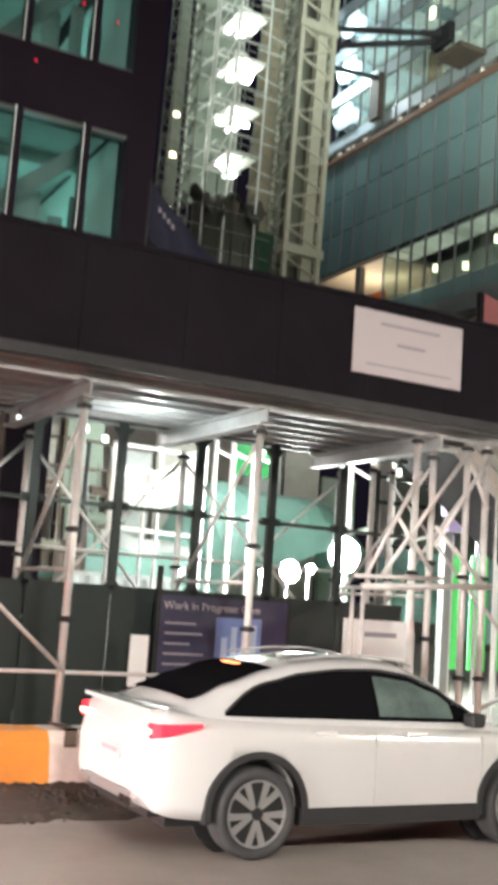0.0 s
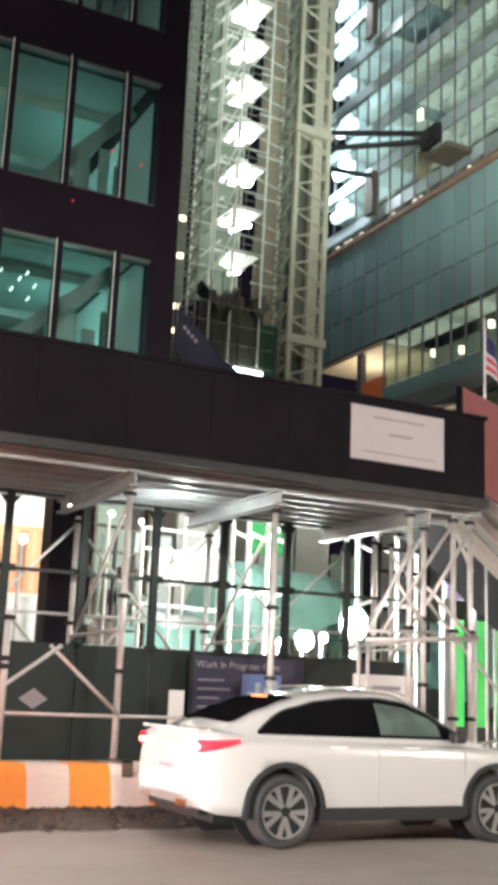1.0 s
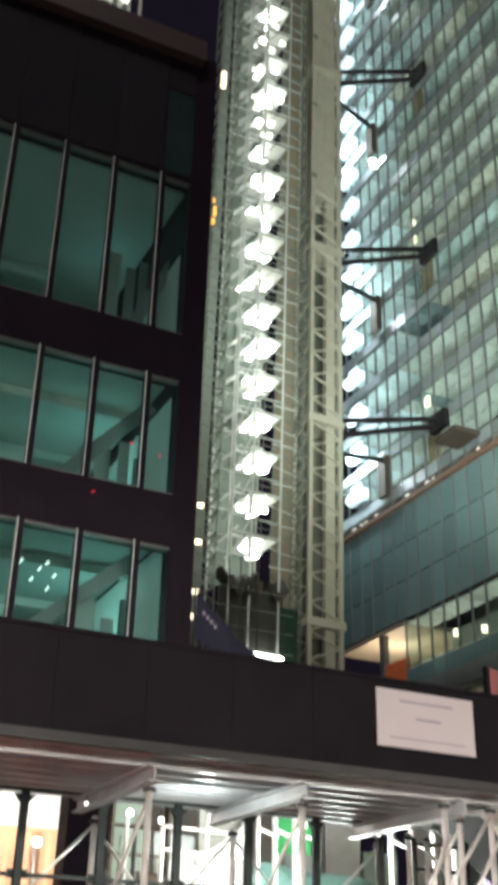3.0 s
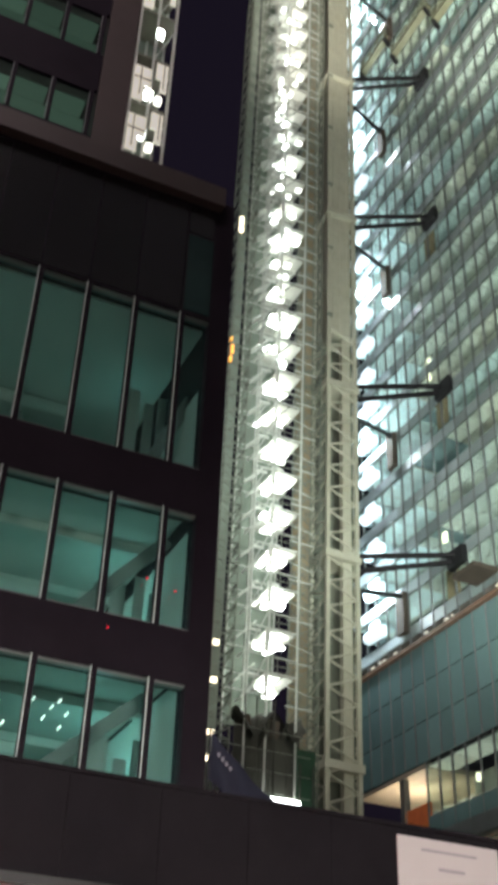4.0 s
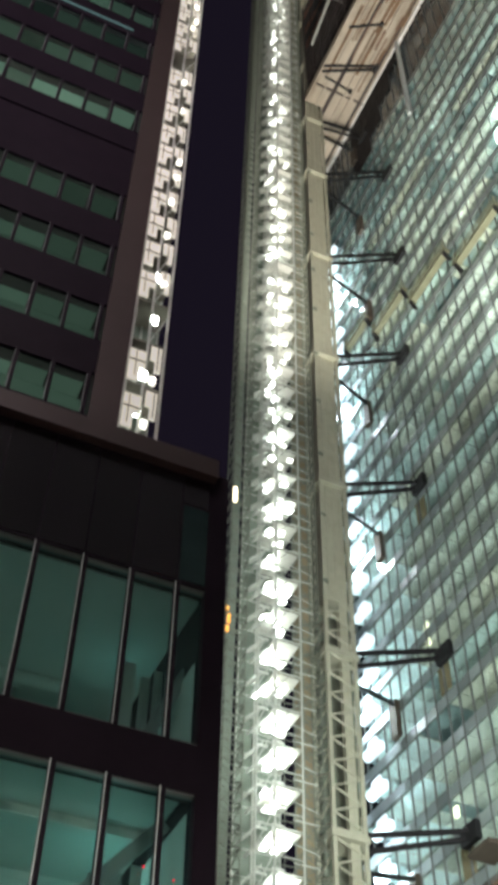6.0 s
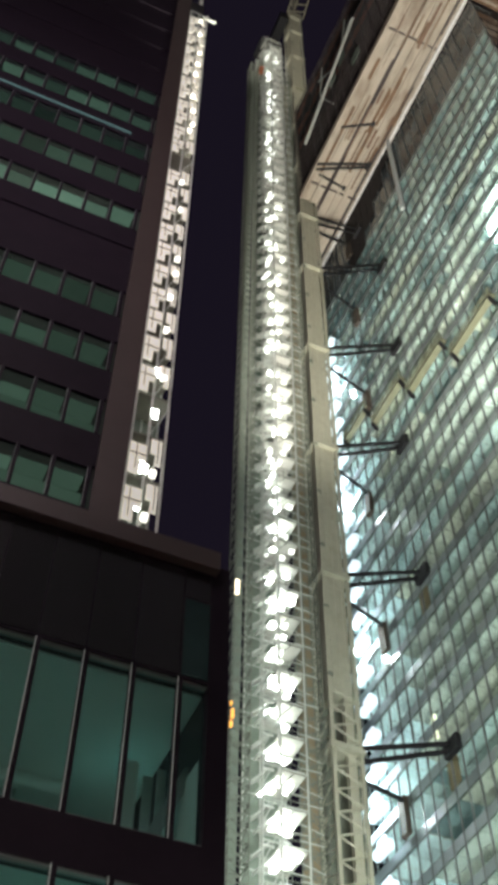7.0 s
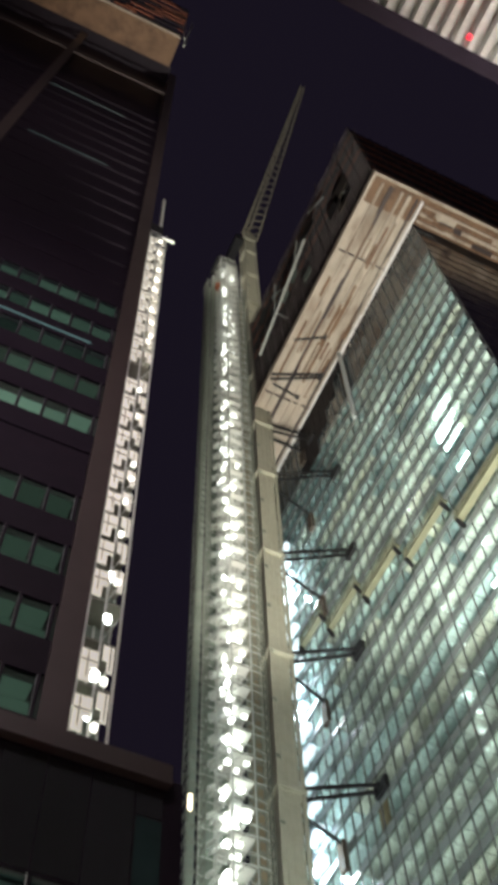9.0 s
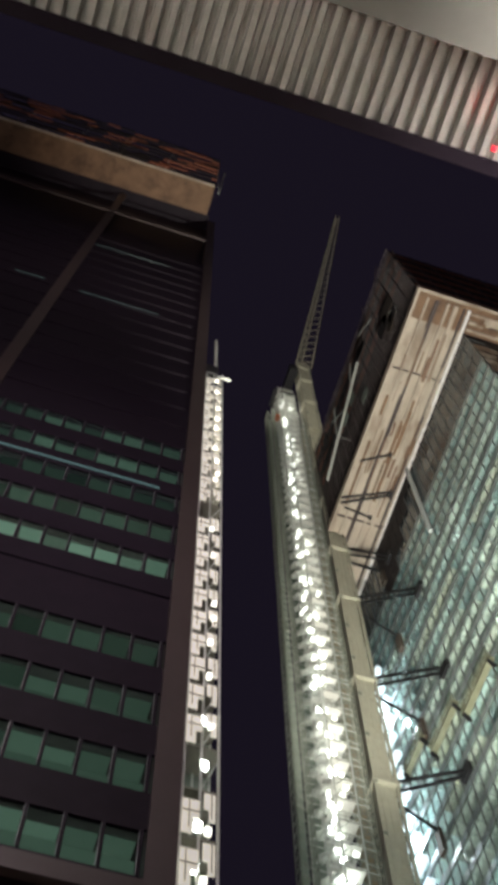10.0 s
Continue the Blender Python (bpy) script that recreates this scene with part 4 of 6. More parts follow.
rail_me = mesh_of("guard_rail", Shape().tube((0, 0, 0.5), (XR - XM, 0, 0.5), 0.035, 5).tube((0, 0, 1.0), (XR - XM, 0, 1.0), 0.035, 5).tube((0.7, 0, 0), (0.7, 0, 1.1), 0.03, 5).tube((1.4, 0, 0), (1.4, 0, 1.1), 0.03, 5), HOISTGREY)
toe_me = mesh_of("toe_board", Shape().box(0, 0, 0, XR - XM, 0.05, 0.22), PLANK)
cross_me = mesh_of("cross_brace", Shape().tube((0, 0, 0), (XR - XM, 0.2, 2.7), 0.04, 5), HOISTGREY)
flight_me = mesh_of("stair_flight", Shape().beam((0, 0, 0), (XM - XL, 0, 1.5), 0.9, 0.12).beam((0, 1.2, 1.5), (XM - XL, 1.2, 3.0), 0.9, 0.12), SCAFFOLD)
white_me = mesh_of("white_guard", Shape().box(0, 0, 0, 0.12, 0.06, 1.6).box(0.12, 0, 1.45, 0.9, 0.06, 1.6), GUARDWHITE)
ledger_me = mesh_of("ledger", Shape().tube((XL, 0, 0), (XR, 0, 0), 0.06, 5).tube((XL, 0, 1.1), (XR, 0, 1.1), 0.04, 5), SCAFFOLD)
diag_me = mesh_of("brace", Shape().tube((XL, 0, 0), (XM, 0, 3.0), 0.055, 5), SCAFFOLD)
mesh_me = mesh_of("debris_net", Shape().box(0, 0, 0, XM - XL, 0.03, 1.1), NETTING)
post_me = mesh_of("tie", Shape().tube((XR, 0, 0), (XR + 1.9, 0, 0), 0.06, 5).tube((XR, 0, 1.3), (XR + 1.9, 0, 0.9), 0.04, 5), SCAFFOLD)
for k in range(62):
    z = 26.7 + 2.985 * k
    piece("landing", landing_me, stair, (XM, YF + 0.2, z + 1.7))
    if k not in (25, 40):
        for i in range(8 if k < 8 else 6 if k < 14 else 4):
            me = rng.choice(lamps_hot if k < 27 and rng.random() < (0.75 if k < 12 else 0.5) else lamps_soft)
            piece("floodlight", me, stair, (XM + rng.uniform(-0.75, 1.4), YF + 0.25 + rng.uniform(0.0, 1.6), z + 1.7 - rng.uniform(0.45, 1.0)))
    piece("guard_rail", rail_me, stair, (XM, YF + 0.05, z + 1.75))
    piece("toe_board", toe_me, stair, (XM, YF + 0.1, z + 1.62))
    if rng.random() < 0.55:
        piece("cross_brace", cross_me, stair, (XM, YF - 0.08, z + 0.2))
    piece("stair_flight", flight_me, stair, (XL, YF + 1.2, z))
    piece("ledger", ledger_me, stair, (0, YF, z + 1.7))
    piece("ledger", ledger_me, stair, (0, YB, z + 1.7))
    piece("brace", diag_me, stair, (0, YF - 0.05, z))
    piece("white_guard", white_me, stair, (XL + 0.1, YF + 0.3, z))
    piece("white_guard", white_me, stair, (XM - 0.15, YF + 0.1, z + rng.uniform(0.0, 0.5)))
    if k < 30:
        piece("white_guard", white_me, stair, (XR - 0.95, YF + 2.4, z + rng.uniform(0.0, 0.5)))
    if rng.random() < 0.5:
        piece("debris_net", mesh_me, stair, (XL, YB + 0.05, z + 0.2))
    piece("tie", post_me, stair, (0, YF + 1.5, z + 0.4))
part("back_net", Shape().box(XL, YB + 0.1, 26, XR, YB + 0.14, 209), NETTING, stair, "grey-green debris netting")


def drape_fn(u, v):
    x, y = XL - 0.4 + 4.3 * u, YF - 0.6 + 2.6 * v
    sag = 0.55 * abs(math.sin(u * 6.3)) + 0.5 * noise.noise((u * 4, v * 3, 1.0))
    return (x, y, 26.0 - sag - 1.5 * max(0.0, 0.35 - v) / 0.35 * (0.6 + 0.4 * math.sin(u * 9)))


part("base_canopy", cloth(drape_fn, 30, 12), DARKCANOPY, stair, "dark canopy over the stair entrance")
for k in range(6):
    x = XL + 0.2 + 0.6 * k
    h = rng.uniform(0.5, 1.8)
    part("hanging_sheet", Shape().beam((x, YF - 0.3 + rng.uniform(-0.3, 0.6), 25.2 - h), (x + rng.uniform(-0.3, 0.3), YF - 0.2, 25.3), rng.uniform(0.25, 0.6), 0.08), DARKCANOPY if k % 3 else TIMBERDARK, stair)
for k in range(5):
    z = 19.5 + 1.25 * k
    part("base_ledger", Shape().tube((XL - 1.6, 57.7, z), (XR + 0.8, 57.7, z + rng.uniform(-0.1, 0.1)), 0.035, 5), HOISTGREY, stair)
for k in range(4):
    part("prop", Shape().tube((XL + 0.6 * k, YF - 0.7, 17.5), (XL + 0.6 * k + rng.uniform(-0.6, 0.6), YF - 0.7, 26.4), 0.045, 5), DARKCANOPY, stair)
part("base_net", Shape().box(XR + 0.2, YF + 0.2, 0.2, XR + 1.5, YF + 0.26, 24), DARKGREEN, stair)
part("base_screen", Shape().box(XL - 0.3, YF + 0.8, 15, XR + 0.7, YF + 0.9, 25.0), DARKCANOPY, stair)
part("head_frame", Shape().box(XL - 0.6, YF, 209, XR + 0.5, YB, 210.5), DARKSTEEL, stair)
part("head_box", Shape().box(XL - 0.7, YF, 192, XL - 0.1, YF + 0.8, 194.5), ORANGEWOOD, stair)
for k in range(8):
    part("base_standard", Shape().tube((25.0 + 0.9 * k, 57.6, 0.1), (25.0 + 0.9 * k, 57.6, 22.8), 0.06, 5), DARKCANOPY, stair)
part("base_lamp", Shape().box(28.3, 57.3, 19.6, 30.3, 57.5, 20.5), FLOOD, stair, "bright floodlight at the foot")


# slim hoist masts at the stair tower's sides
hm = thing("hoist_mast", "slim grey lattice mast of the site hoist", "hoist", (25.7, 60, 0.1))


def mast(parent, x, y, top):
    """Four chords; bars low down one by one, the far ones joined."""
    c = [(0, 0), (1.5, 0), (1.5, 1.5), (0, 1.5)]
    for a, b in c:
        part("chord", Shape().tube((x + a, y + b, 0.1), (x + a, y + b, top), 0.06, 6), HOISTGREY, parent)
    bars = []
    for j in range(4):
        a, b = c[j], c[(j + 1) % 4]
        for za, zb in ((0, 0.75), (1.5, 0.75), (0, 0)):
            bars.append(((*a, za), (*b, zb), mesh_of("lattice_bar", Shape().tube((*a, za), (*b, zb), 0.04, 5), HOISTGREY)))
    rest = Shape()
    n = int((top - 0.1) / 1.5)
    for i in range(n):
        z = 0.1 + 1.5 * i
        for p, q, me in bars:
            if 13 <= i < 37:
                piece("lattice_bar", me, parent, (x, y, z))
            else:
                rest.tube((x + p[0], y + p[1], z + p[2]), (x + q[0], y + q[1], z + q[2]), 0.04, 4, cap=False)
    part("far_bracing", rest, HOISTGREY, parent, kind="stuff")


mast(hm, 24.95, 59.4, 198.1)
part("cable_duct", Shape().box(25.4, 60.95, 0.1, 26.2, 61.0, 198), NETTING, hm)
for z, m in ((27.5, FLOODWARM), (24.2, FLOODWARM), (22.6, FLOODWARM), (30.0, FLOODWARM)):
    part("work_lamp", Shape().box(25.0, 59.2, z, 25.35, 59.4, z + 0.28), m, hm, "warm work lamp")
part("orange_lamp", Shape().box(24.75, 59.2, 52.5, 24.95, 59.4, 53.0).box(24.85, 59.2, 53.3, 25.05, 59.4, 54.1).box(24.75, 59.2, 54.5, 24.9, 59.4, 54.8), ORANGELAMP, hm, "orange warning lamp")
part("work_lamp", Shape().box(24.9, 59.2, 66, 25.2, 59.4, 67.6), FLOODWARM, hm)
hm2 = thing("hoist_mast", "slim grey lattice mast beside the crane mast", "hoist", (32.9, 62.2, 0.1))
mast(hm2, 32.1, 61.4, 207.1)
part("mast_panel", Shape().box(32.2, 62.95, 0.1, 33.7, 63.0, 205), MASTPANEL, hm2, "dull brown cladding sheet")

# ---- crane ----
crane = thing("tower_crane", "cream lattice tower crane with a luffing jib", "crane", (36.2, 64.0, 0.1))
MX0, MX1, MY0, MY1 = 35.0, 37.5, 62.75, 65.25
for x in (MX0, MX1):
    for y in (MY0, MY1):
        part("chord", Shape().box(x - 0.15, y - 0.15, 0.1, x + 0.15, y + 0.15, 250.1), TRUSS, crane)
corners = [(MX0, MY0), (MX1, MY0), (MX1, MY1), (MX0, MY1)]
BAY = 2.0
kinds = []
for j in range(4):
    (ax0, ay0), (bx0, by0) = corners[j], corners[(j + 1) % 4]
    dx, dy = bx0 - ax0, by0 - ay0
    kinds.append((mesh_of("lattice_bar", Shape().tube((0, 0, 0), (dx, dy, BAY / 2), 0.09, 5), TRUSS),
                  mesh_of("lattice_bar", Shape().tube((dx, dy, BAY / 2), (0, 0, BAY), 0.09, 5), TRUSS), (ax0, ay0), (dx, dy)))
bracing = Shape()
for i in range(31):
    z = 0.4 + BAY * i
    for up, down, (ax0, ay0), (dx, dy) in kinds:
        if 4 <= i < 31:
            piece("lattice_bar", up, crane, (ax0, ay0, z))
            piece("lattice_bar", down, crane, (ax0, ay0, z))
        else:
            bracing.tube((ax0, ay0, z), (ax0 + dx, ay0 + dy, z + BAY / 2), 0.09, 5)
            bracing.tube((ax0 + dx, ay0 + dy, z + BAY / 2), (ax0, ay0, z + BAY), 0.09, 5)
part("bracing", bracing, TRUSS, crane, kind="stuff")
part("ladder_trunk", Shape().box(36.45, 63.0, 0.1, 37.2, 63.5, 62), TRUSS, crane)
for k in range(15):
    part("cladding_panel", Shape().box(35.22, 62.95, 62.05 + 12.5 * k, 37.28, 65.05, 74.5 + 12.5 * k), TRUSS, crane, "cream sheet round the mast")
for x0, y0, x1, y1 in ((35.2, 65.0, 37.3, 65.05), (37.25, 62.95, 37.3, 64.95)):
    part("mast_net", Shape().box(x0, y0, 14, x1, y1, 62), MASTNET, crane, "pale green netting inside the mast")
for x in (35.55, 36.25, 36.95):
    part("mast_rib", Shape().box(x - 0.06, 62.86, 62.05, x + 0.06, 62.945, 249.5), TRUSS, crane)
for y in (63.4, 64.5):
    part("mast_rib", Shape().box(35.13, y - 0.06, 62.05, 35.215, y + 0.06, 249.5), TRUSS, crane)
for k in range(46):
    z = 63.5 + 4.0 * k
    part("mast_clip", Shape().box(34.82, 62.55, z, 35.3, 62.75, z + rng.uniform(0.2, 0.5)), TRUSS if k % 2 else HOISTGREY, crane)
ARMS = (41.0, 56.6, 76.0, 95.2, 111.4, 130.4, 148.0)
for z in (25.0, 40.7, 56.5, 76.2, 96.0, 115.8, 136.2, 151.8, 170, 188, 206, 224, 240):
    col = part("collar", Shape().box(34.72, 62.47, z - 0.3, 37.78, 65.53, z + 0.3), TRUSS, crane)
part("slewing_unit", Shape().box(34.7, 62.5, 250.1, 37.8, 65.6, 253.5), TRUSS, crane)
part("machinery", Shape().box(33.0, 63.0, 248.0, 35.0, 70.0, 251.5), DARKSTEEL, crane)
jib = Shape()
p0, p1 = Vector((36.2, 64.0, 252)), Vector((38.2, 32.6, 297))
ax = (p1 - p0).normalized()
sx = Vector((1, 0, 0))
sx = (sx - ax * sx.dot(ax)).normalized()
sy = ax.cross(sx)
N = 26
for i in range(N):
    w0, w1 = (1.9 - 1.4 * i / N), (1.9 - 1.4 * (i + 1) / N)
    a, b = p0.lerp(p1, i / N), p0.lerp(p1, (i + 1) / N)
    cs = ((-1, -1), (1, -1), (0, 1))
    for u, v in cs:
        jib.tube(a + sx * u * w0 + sy * v * w0, b + sx * u * w1 + sy * v * w1, 0.14, 5)
    for (u, v), (u2, v2) in zip(cs, cs[1:] + cs[:1]):
        jib.tube(a + sx * u * w0 + sy * v * w0, b + sx * u2 * w1 + sy * v2 * w1, 0.07, 4)
part("jib", jib, JIBYELLOW, crane, "yellow-grey luffing jib")
# ties from the mast to the glass tower
ENDS = ((RX, 59.1, 66.9), (RX, 59.0, 67.2), (RX, 58.9, 66.8), (RX, 58.3, 66.2), (RX, 56.0, 63.7), (RX, 55.6, 63.2), (RX, 59.6, 62.5))
MASTZ = (40.7, 56.5, 76.2, 96.0, 115.8, 136.2, 151.8)
for z, zm, (xe, ya, yb) in zip(ARMS, MASTZ, ENDS):
    tie = thing("mast_tie", "black steel tie beams from crane mast to facade", "tie beam", (40.8, 62.5, z), group="mast ties")
    off = ASIDE * (LEAN * (z - 60))
    for side, lift, yend in ((0.0, 0.25, ya), (0.5, -0.75, ya + 0.5)):
        part("tie_bar", Shape().beam(Vector((37.6, 62.5 + side, zm + lift)) + off, (xe - 0.1, yend, z + lift * 0.35), 0.26, 0.34), DARKSTEEL, tie)
    part("tie_bar", Shape().beam(Vector((37.6, 63.6, zm - 2.0)) + off, (xe - 0.1, yb, z), 0.26, 0.32), DARKSTEEL, tie)
    part("wall_bracket", Shape().box(xe - 0.5, ya - 0.8, z - 0.8, xe - 0.02, ya + 1.2, z + 0.6), DARKSTEEL, tie)
    part("wall_bracket", Shape().box(xe - 0.5, yb - 0.4, z - 3.2, xe - 0.02, yb + 0.7, z + 0.3), TIMBERDARK, tie)

for ob in (stair, hm, hm2, crane):
    leaning(ob)

# ---- sidewalk shed ----
shed = thing("sidewalk_shed", "black-boarded sidewalk shed on galvanised posts over the pavement", "scaffold shed", (2, 16, 0.13))
FY, BY = 14.72, 18.05
xs = [-12 + 1.336 * k for k in range(18)]
for k, x in enumerate(xs):
    w = min(1.33, 11.85 - x)
    part("parapet_board", Shape().box(x, 14.50, 4.93, x + w, 14.54 + 0.004 * (k % 2), 6.32), PLYBLACK, shed)
part("parapet_board", Shape().box(11.85, 14.56, 4.93, 11.89, 18.3, 6.32), PLYBLACK, shed)
part("top_rail", Shape().box(-12, 14.47, 6.30, 11.9, 14.58, 6.36), PLYBLACK, shed)
part("edge_trim", Shape().box(-12, 14.46, 4.79, 11.9, 14.62, 4.925), DARKSTEEL, shed)
for k in range(11):
    y = 14.64 + 0.335 * k
    part("deck_plank", Shape().box(-12, y, 4.80 + 0.01 * (k % 2), 12.05, y + 0.30, 4.90), DECK, shed)
for k in range(7):
    y = 14.85 + 0.5 * k
    part("joist", Shape().box(-12, y, 4.66, 12.05, y + 0.07, 4.795), DECK, shed)
POSTX = (-9.3, -6.8, -4.3, -1.8, 0.65, 3.12, 5.58, 7.97, 10.75)
for x in POSTX:
    g = Shape().box(x - 0.09, 14.55, 4.42, x + 0.09, 17.95, 4.45).box(x - 0.015, 14.55, 4.45, x + 0.015, 17.95, 4.62).box(x - 0.09, 14.55, 4.62, x + 0.09, 17.95, 4.655)
    part("girder", g, DECK, shed, "steel I-beam girder")


def back(x):
    """Where the rear post behind the hoarding stands for a front one."""
    return (x + 0.08) * 1.046


def post(x, y, z0, z1, m=GALV):
    p = part("post", Shape().tube((x, y, z0), (x, y, z1), 0.048, 12), m, shed, smooth=True)
    for z in (z0 + 1.15, (z0 + z1) / 2 + 0.3, z1 - 0.12):
        part("coupler", Shape().tube((x, y, z), (x, y, z + 0.07), 0.062, 8).box(x - 0.085, y - 0.04, z + 0.01, x + 0.085, y + 0.04, z + 0.055), DARKSTEEL, p)
    return p


for x in POSTX[:-1] + (10.75,):
    p = post(x, FY, 0.64, 4.42)
    part("base_shoe", Shape().box(x - 0.07, FY - 0.56, 0.46, x + 0.07, FY - 0.53, 0.66).box(x - 0.07, FY - 0.56, 0.635, x + 0.07, FY + 0.1, 0.66), RUSTBOX, p)
    post(back(x), BY, 0.13, 4.42)
for x, y in ((10.47, FY), (11.35, FY), (11.70, FY), (12.0, BY), (12.4, BY)):
    post(x, y, 0.13, 4.62)
post(3.95, FY - 0.05, 0.64, 2.55)


def rod(a, b, r=0.028, m=GALV, name="brace"):
    part(name, Shape().tube(a, b, r, 8), m, shed, smooth=True)


rod((3.0, FY, 1.22), (8.0, FY, 1.22), 0.024, name="rail")
rod((5.58, FY - 0.05, 1.25), (4.55, FY - 0.05, 2.13))
rod((3.1, FY - 0.08, 0.95), (4.7, FY - 0.08, 2.13))
for a, b in zip(POSTX[:-1], POSTX[1:]):
    rod((back(a), BY, 1.6), (back(b), BY, 4.3), 0.026)
    rod((back(a), BY + 0.06, 4.3), (back(b), BY + 0.06, 1.6), 0.026)
    rod((back(a), BY - 0.05, 2.75), (back(b), BY - 0.05, 2.75), 0.026, name="ledger")
for x in POSTX[4:]:
    rod((x, FY + 0.05, 4.2), (back(x), BY, 2.2), 0.026)
    rod((x, FY + 0.05, 2.4), (back(x), BY, 2.4), 0.026, name="ledger")
# braced bay at the shed's end
for a, b in (((9.66, 2.6), (10.50, 4.10)), ((9.90, 2.6), (11.32, 4.48)), ((10.12, 3.47), (10.75, 2.75)), ((10.78, 3.38), (11.68, 2.62)), ((10.78, 3.1), (11.66, 4.4)), ((11.38, 4.3), (11.70, 3.7))):
    rod((a[0], FY - 0.06, a[1]), (b[0], FY - 0.06, b[1]), 0.032)
rod((9.6, FY - 0.08, 2.47), (11.8, FY - 0.08, 2.61), 0.045, name="ledger")
rod((9.45, FY - 0.12, 2.60), (10.9, FY - 0.12, 2.66), 0.03, name="ledger")
rod((10.75, FY, 2.5), (back(10.75), BY, 2.5), 0.035, name="ledger")
rod((11.70, FY, 4.35), (12.4, BY, 2.3), 0.03)
rod((11.70, FY, 2.3), (12.4, BY, 4.35), 0.03)
rod((11.70, FY, 0.9), (13.6, 16.4, 0.9), 0.03)
rod((11.70, FY, 2.35), (14.2, 16.2, 1.1), 0.028)
for x, z0, z1 in ((9.85, 0.13, 2.45), (10.02, 0.13, 2.45), (10.9, 0.13, 1.9)):
    rod((x, FY + 0.5, z0), (x, FY + 0.5, z1), 0.03, name="short_upright")
# dark frame of the gate beyond the last opening
for x in (12.35, 13.55):
    rod((x, BY + 0.35, 2.3), (x, BY + 0.35, 4.6), 0.045, HOARDGREEN, "gate_upright")
for z in (3.3, 4.05, 4.5):
    rod((12.3, BY + 0.35, z), (13.6, BY + 0.35, z), 0.035, HOARDGREEN, "gate_rail")
# small festoon lamps under the deck
for k in range(15):
    x = -1.0 + 0.93 * k + rng.uniform(-0.25, 0.25)
    y = 17.4 if k % 3 else 18.2
    rod((x, y, 4.52), (x, y, 4.66), 0.012, DARKSTEEL, "lamp_cord")
    part("festoon_lamp", Shape().tube((x, y, 4.43), (x, y, 4.52), rng.uniform(0.022, 0.05), 8), FLOODSOFT, shed, "small white festoon lamp")

notice = thing("notice_board", "white notice board with grey print on the black parapet", "sign", (10.2, 14.47, 5.35))
part("board", Shape().box(9.14, 14.46, 5.29, 10.96, 14.485, 6.18), SIGNWHITE, notice)
for x0, x1, z, h in ((9.56, 10.56, 5.99, 0.04), (9.85, 10.32, 5.73, 0.045), (9.35, 10.78, 5.42, 0.025)):
    part("print_line", Shape().box(x0, 14.452, z, x1, 14.458, z + h), SIGNBAR, notice)

# ---- hoarding with screened openings ----
hoarding = thing("hoarding", "dark green site hoarding with rounded screened openings", "hoarding", (2, 17.8, 0.13))
HX = [4.66 + 1.31 * k for k in range(-12, 6)]
for x in HX:
    part("panel", Shape().box(x + 0.01, 17.76, 0.13, x + 1.30, 17.80, 2.16), HOARDGREEN, hoarding)
    st = Shape().box(x - 0.06, 17.74, 2.2, x + 0.06, 17.84, 4.72)
    for z, s in ((2.2, 1), (4.62, -1), (3.38, 1), (3.50, -1)):
        k = len(st.v)
        st.v += [(x - 0.17, 17.75, z), (x + 0.17, 17.75, z), (x + 0.04, 17.75, z + 0.16 * s), (x - 0.04, 17.75, z + 0.16 * s),
                 (x - 0.17, 17.83, z), (x + 0.17, 17.83, z), (x + 0.04, 17.83, z + 0.16 * s), (x - 0.04, 17.83, z + 0.16 * s)]
        st.f += [tuple(k + i for i in q) for q in ((0, 1, 2, 3), (7, 6, 5, 4), (0, 4, 5, 1), (1, 5, 6, 2), (2, 6, 7, 3), (3, 7, 4, 0))]
    part("frame_post", st, HOARDGREEN, hoarding)
part("bottom_rail", Shape().box(HX[0], 17.74, 2.14, HX[-1] + 1.3, 17.84, 2.26), HOARDGREEN, hoarding)
part("mid_rail", Shape().box(HX[0], 17.76, 3.40, HX[-1] + 1.3, 17.82, 3.46), HOARDGREEN, hoarding)
part("head_rail", Shape().box(HX[0], 17.76, 4.68, HX[-1] + 1.3, 17.82, 4.76), HOARDGREEN, hoarding)

BOARD = (8.88, 17.45, 0.13)
info = thing("project_board", "navy project board with a pale title and a blue picture", "sign", BOARD)
part("leg", Shape().box(7.88, 17.42, 0.13, 7.95, 17.48, 2.6), DARKSTEEL, info)
part("leg", Shape().box(10.11, 17.42, 0.13, 10.17, 17.48, 2.2), DARKSTEEL, info)
part("panel", Shape().box(7.95, 17.43, 0.75, 10.11, 17.46, 2.18), NAVY, info)
part("picture", Shape().box(8.88, 17.42, 0.88, 9.66, 17.428, 1.9), SKYBLUE, info, "blue picture of pale towers")
for x, h in ((8.98, 0.7), (9.14, 0.86), (9.32, 0.8), (9.48, 0.9)):
    part("drawn_tower", Shape().box(x, 17.412, 0.9, x + 0.1, 17.419, 0.9 + h), PALEBLUE, info)
for k in range(6):
    part("print_line", Shape().box(8.04, 17.42, 1.76 - 0.15 * k, 8.04 + (0.5, 0.62, 0.42, 0.66, 0.55, 0.3)[k], 17.428, 1.79 - 0.15 * k), SIGNBAR, info)
cu = bpy.data.curves.new("title", "FONT")
cu.body, cu.size, cu.extrude = "Work In Progress: Com", 0.165, 0.004
tmp = new("title_text", cu)
tm = bpy.data.meshes.new_from_object(tmp.evaluated_get(bpy.context.evaluated_depsgraph_get()))
bpy.data.objects.remove(tmp)
